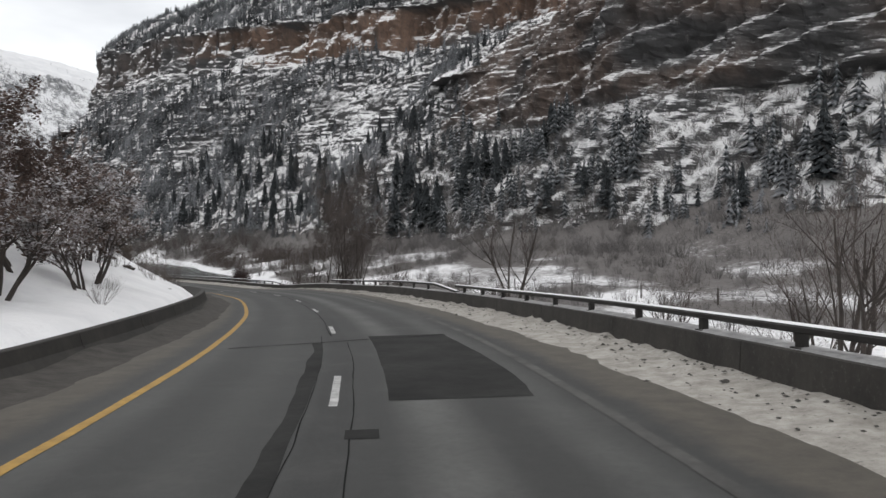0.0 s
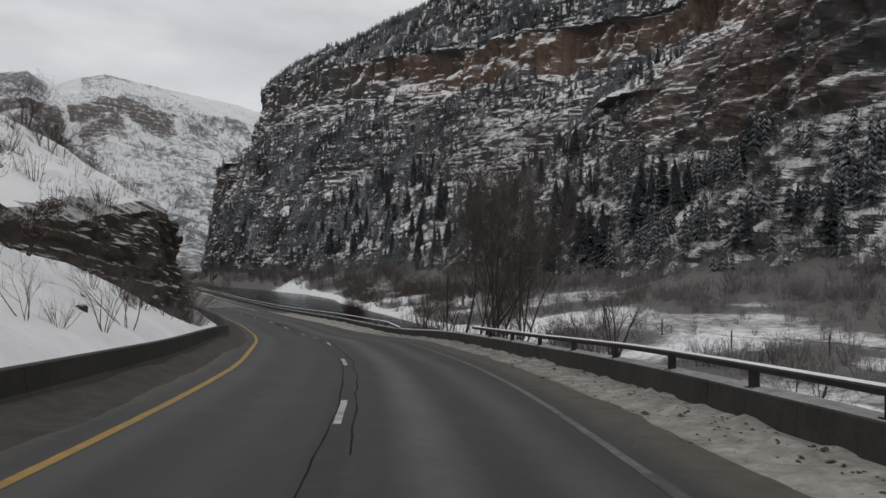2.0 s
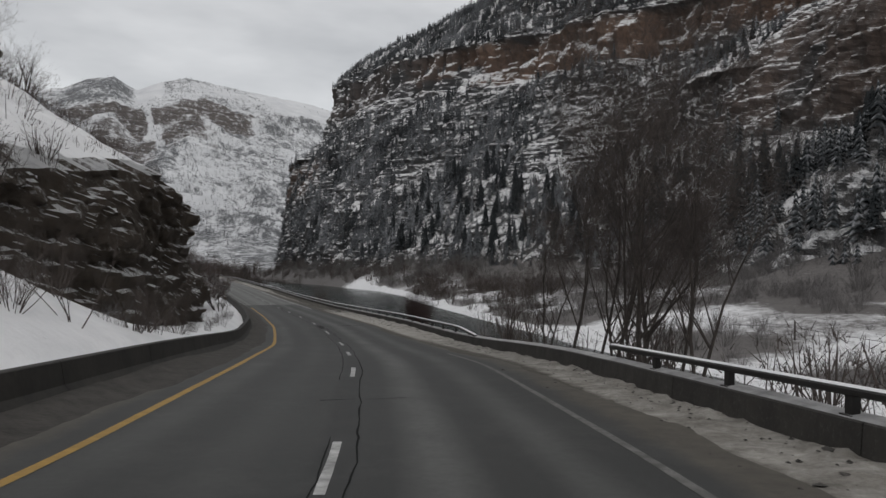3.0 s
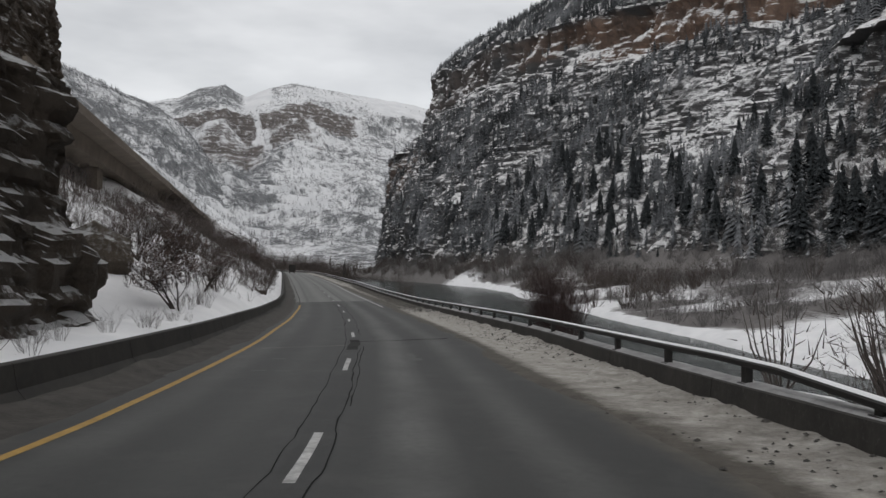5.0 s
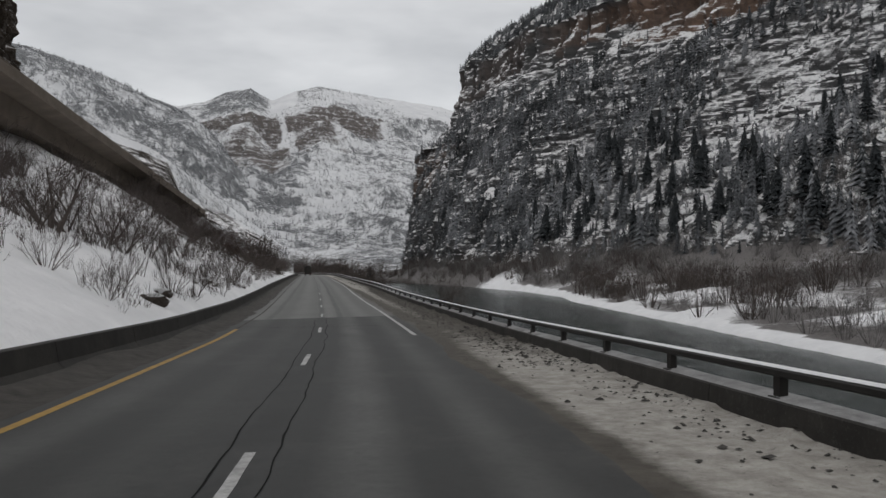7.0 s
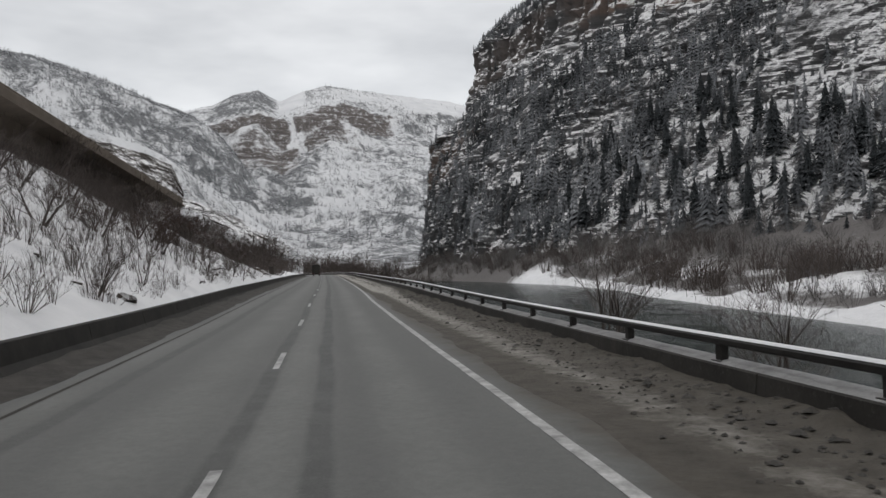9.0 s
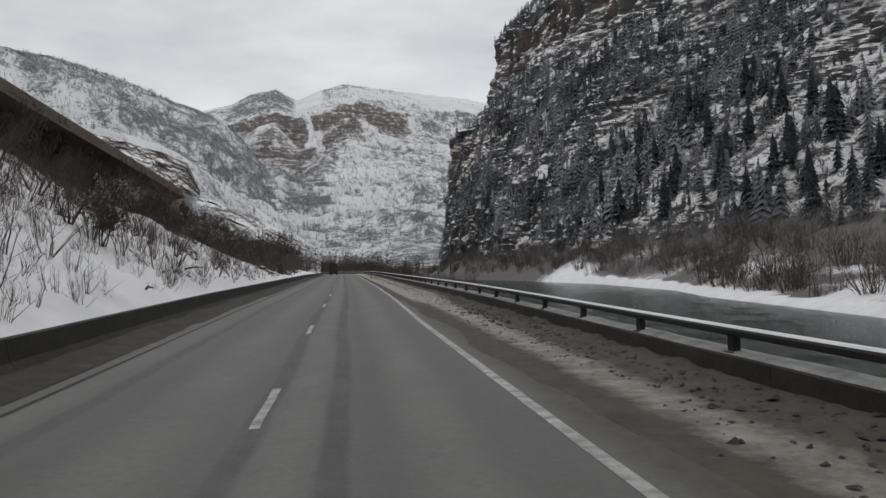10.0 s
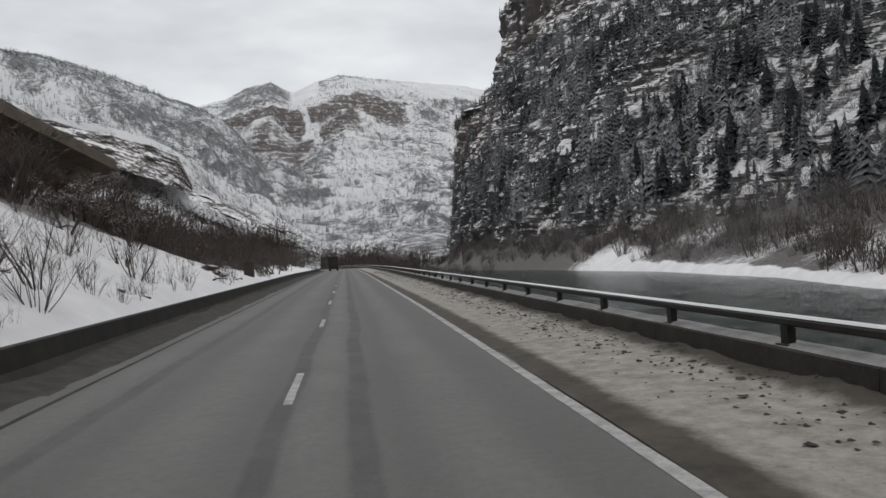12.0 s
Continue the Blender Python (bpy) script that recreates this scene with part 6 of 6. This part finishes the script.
for _ in range(40):
    s = rng.uniform(124, 186)
    spots.append((*place(s, -float(np.interp(s, [118, 160, 186], [12.5, 15.5, 24])) - 14 * rng.random()), rng.uniform(1.4, 3.4), rng.uniform(0, 6.28), rng.randrange(6)))
tagged(scatter("oak_thicket", OAKS, near_oaks, M_TWIG), "crooked leafless scrub oaks above the snow slope", "scrub oaks", kind="stuff")
tagged(scatter("oak_thicket", DOMES, spots, M_TWIG), "dense brown scrub in the gully above the road", "scrub oaks", kind="stuff")

spots = []
while len(spots) < 760:
    s, z = rng.uniform(110, 430), -6 + 50 * rng.random() ** 1.5
    if float(vnoise(s / 26, z / 14, 9.5)) < 0.40:
        continue
    x, y = plan(s, foot(s) + float(wall_back(s, z)) + 0.2)
    spots.append((float(x), float(y), z - 0.3, rng.uniform(2.2, 5.0), rng.uniform(0, 6.28), rng.randrange(6)))
while len(spots) < 1150:
    s = rng.uniform(30, 270)
    l = float(far_bank(s)) + 4 + (float(foot(s)) - float(far_bank(s)) - 2) * rng.random()
    if float(vnoise(s / 13, l / 10, 6.1)) > 0.45:
        spots.append((*place(s, l), rng.uniform(1.6, 4.2), rng.uniform(0, 6.28), rng.randrange(6)))
tagged(scatter("slope_brush", DOMES, spots, M_WILLOW), "grey rounded brush on the foot of the canyon slope", "brush", kind="stuff")

# bare trees round the end of the road and along the far bank
spots, poles = [], []
while len(spots) < 500:
    s = rng.uniform(300, 640)
    left = rng.random() < 0.5
    c = float(bend(s))
    if left:
        l = c - 9 - 62 * rng.random() ** 0.9
        if s < 330 and l > c - 11 - (330 - s) * 0.12:
            continue
        size = rng.uniform(2.5, 5)
    else:
        if s < 380:
            continue
        l = c + 9 + (float(far_bank(s)) - c - 9) * rng.random()
        if s < 520 and l > float(near_bank(s)) - 1:
            continue
        size = rng.uniform(4, 8)
    if abs(l - c) < 9:
        continue
    (poles if rng.random() < 0.25 else spots).append((*place(s, l), size, rng.uniform(0, 6.28), rng.randrange(6)))
while len(spots) < 1050:
    s = rng.uniform(210, 680)
    l = float(far_bank(s)) + 3 + (26 if s > 260 else 45) * rng.random()
    if vnoise(s / 9, l / 8, 17.0) < 0.44:
        continue
    (poles if rng.random() < 0.15 else spots).append((*place(s, l), rng.uniform(3.0, 6.5), rng.uniform(0, 6.28), rng.randrange(6)))
while len(spots) < 1600:
    s = rng.uniform(470, 800) if rng.random() < 0.5 else rng.uniform(480, 620)
    c = float(bend(s))
    l = rng.uniform(max(c - 90, -170), 60)
    if abs(l - c) < 11 or (l > float(near_bank(s)) - 1 and l < float(far_bank(s)) + 2 and s < 640):
        continue
    (poles if rng.random() < 0.4 else spots).append((*place(s, l), rng.uniform(9, 18), rng.uniform(0, 6.28), rng.randrange(6)))
tagged(scatter("bare_thicket", DOMES, spots, M_TWIG), "brown rounded leafless trees along the river and the road", "bare trees", kind="stuff")
tagged(scatter("bare_thicket", POLES, poles, M_TWIG), "slender leafless trees among the brush", "bare trees", kind="stuff")

# twigs and dead sticks over the snow slope
spots = []
while len(spots) < 1300:
    s = rng.uniform(118, 300) if rng.random() < 0.5 else rng.uniform(150, 245)
    l = -8.0 - 20 * rng.random() ** 1.2
    if float(vnoise(s / 6, l / 5, 3.3)) < 0.36:
        continue
    spots.append((*place(s, l), rng.uniform(0.5, 1.7), rng.uniform(0, 6.28), rng.randrange(6)))
SPRIGS = [tri(brush(880 + i, 9, 3, 0.010)) for i in range(6)]
tagged(scatter("slope_twigs", SPRIGS, spots, M_TWIG), "thin leafless twigs poking through the snow", "twigs", kind="stuff")
rng2 = random.Random(91)
for k in range(26):
    s, l = rng2.uniform(180, 292), -7.9 - 9 * rng2.random()
    x, y, z = place(s, l, -0.04)
    a, n = rng2.uniform(0, 6.28), rng2.uniform(0.5, 1.6)
    log = Soup()
    log.tube([(x, y, z), (x + 0.5 * n * math.cos(a), y + 0.5 * n * math.sin(a), z + 0.10), (x + n * math.cos(a + 0.3), y + n * math.sin(a + 0.3), z + 0.04)], [0.06, 0.05, 0.02], 5)
    tagged(new("fallen_branch", log.mesh("fallen_branch", M_BARK)), "dark fallen branch lying in the snow", "branch", "fallen branches on the slope")


# a stone post and boulders behind the barrier
post = Soup()
px, py, pz = place(286.5, -8.9)
post.box((px, py, pz + 0.55), (0.42, 0.38, 0.7), 0.6)
post.box((px, py, pz + 1.28), (0.46, 0.42, 0.05), 0.6)
tagged(new("marker_block", post.mesh("marker_block", M_BARK)), "squat dark weathered block standing in the snow", "block")


def boulder(seed, rough):
    r = random.Random(seed)
    bm = bmesh.new()
    bmesh.ops.create_icosphere(bm, subdivisions=2, radius=1.0)
    off = Vector((r.uniform(-9, 9), r.uniform(-9, 9), r.uniform(-9, 9)))
    for v in bm.verts:
        v.co *= 1 + rough * noise.noise(v.co * 1.3 + off) + 0.15 * noise.noise(v.co * 3.5 + off)
        v.co.z *= 0.55
    me = bpy.data.meshes.new("boulder")
    bm.to_mesh(me)
    bm.free()
    me.materials.append(M_CRAG)
    return me


rocks = [tagged(new("boulder", boulder(900 + i, 0.6)), "dark snow-capped boulder lying in the snow", "boulder", "boulders on the slope") for i in range(3)]
rng = random.Random(77)
sites = [[(*place(272, -9.4), 0.75), (*place(190.5, -8.2), 0.5)], [(*place(275, -10.6), 0.85), (*place(155, -8.6), 0.7), (*place(159, -9.0), 0.6)], [(*place(178, -9.3), 0.6)]]
big = tagged(new("boulder", boulder(905, 0.5)), "large tan weathered boulder at the foot of the slope", "boulder")
big.data.materials[0] = M_TAN
big.matrix_basis = pose(*place(122.0, -13.8), 0, 0, 30) @ Matrix.Diagonal((1.9, 1.6, 3.4, 1))
for k in range(36):
    s = rng.uniform(40, 290)
    if 64 < s < 122:
        continue
    sites[k % 3].append((*place(s, -8.4 - 12 * rng.random() ** 1.5), rng.uniform(0.12, 0.4)))
for ob, sp in zip(rocks, sites):
    stand(ob, sp, True, 9)

# the fence across the river
fence = thing("wire_fence", "thin wire fence on dark posts across the snowy bench", "fence")
wire = []
for s in np.arange(66, 150, 12.0):
    x, y, z = place(s, 62 - 0.1 * (s - 66))
    p = Soup()
    p.tube([(x, y, z - 0.2), (x, y, z + 2.3)], [0.11, 0.09], 6)
    part("fence_post", p.mesh("fence_post", M_BARK), fence)
    wire.append((x, y, z + 1.5))
w = Soup()
w.tube(wire, [0.03] * len(wire), 4)
part("wire", w.mesh("wire", M_STEEL), fence)


# the box truck up the road
def box_truck(s, l):
    x, y = (float(v) for v in plan(s, l + bend(s)))
    z, a = float(road_z(s)), heading(s)
    top = thing("box_truck", "dark grey box truck in the inner lane", "truck", at=(x, y, z))

    def at(ahead, side, up):
        return (x + ahead * math.cos(a) - side * math.sin(a), y + ahead * math.sin(a) + side * math.cos(a), z + up)

    def block(name, centre, half, material, label="", parent=None):
        so = Soup()
        so.box(at(*centre), half, a)
        return part(name, so.mesh(name, material), parent or top, label)

    block("cargo_box", (3.4, 0, 2.15), (3.3, 1.2, 1.3), M_STEEL, "dark grey box body")
    for side in (-1, 1):
        block("rear_door", (0.085, side * 0.585, 2.12), (0.012, 0.57, 1.2), M_CONCRETE, "dirty roll door leaf")
        block("tail_lamp", (0.08, side * 1.0, 0.72), (0.03, 0.12, 0.07), M_LAMP, "unlit red lamp")
        for ahead in (1.9, 7.4):
            so = Soup()
            p, q = at(ahead, side * 0.72, 0.45), at(ahead, side * 1.08, 0.45)
            so.tube([p, q], [0.45, 0.45], 14)
            so.f.append(tuple(range(13, -1, -1)))
            wheel = part("wheel", so.mesh("wheel", M_TAR), top)
            hub = Soup()
            hub.tube([at(ahead, side * 1.06, 0.45), at(ahead, side * 1.10, 0.45)], [0.22, 0.20], 12)
            part("rim", hub.mesh("rim", M_STEEL), wheel, "dull steel rim")
    block("bumper", (0.15, 0, 0.55), (0.08, 1.1, 0.09), M_STEEL)
    block("chassis", (4.2, 0, 0.72), (4.0, 0.45, 0.11), M_TAR)
    block("cab", (7.7, 0, 1.55), (0.9, 1.05, 0.85), M_CONCRETE, "grey cab")


M_LAMP = make_plain("red_lamp", (0.10, 0.012, 0.010), (0.16, 0.02, 0.016), 5, 0.4)
box_truck(400, -2.9)
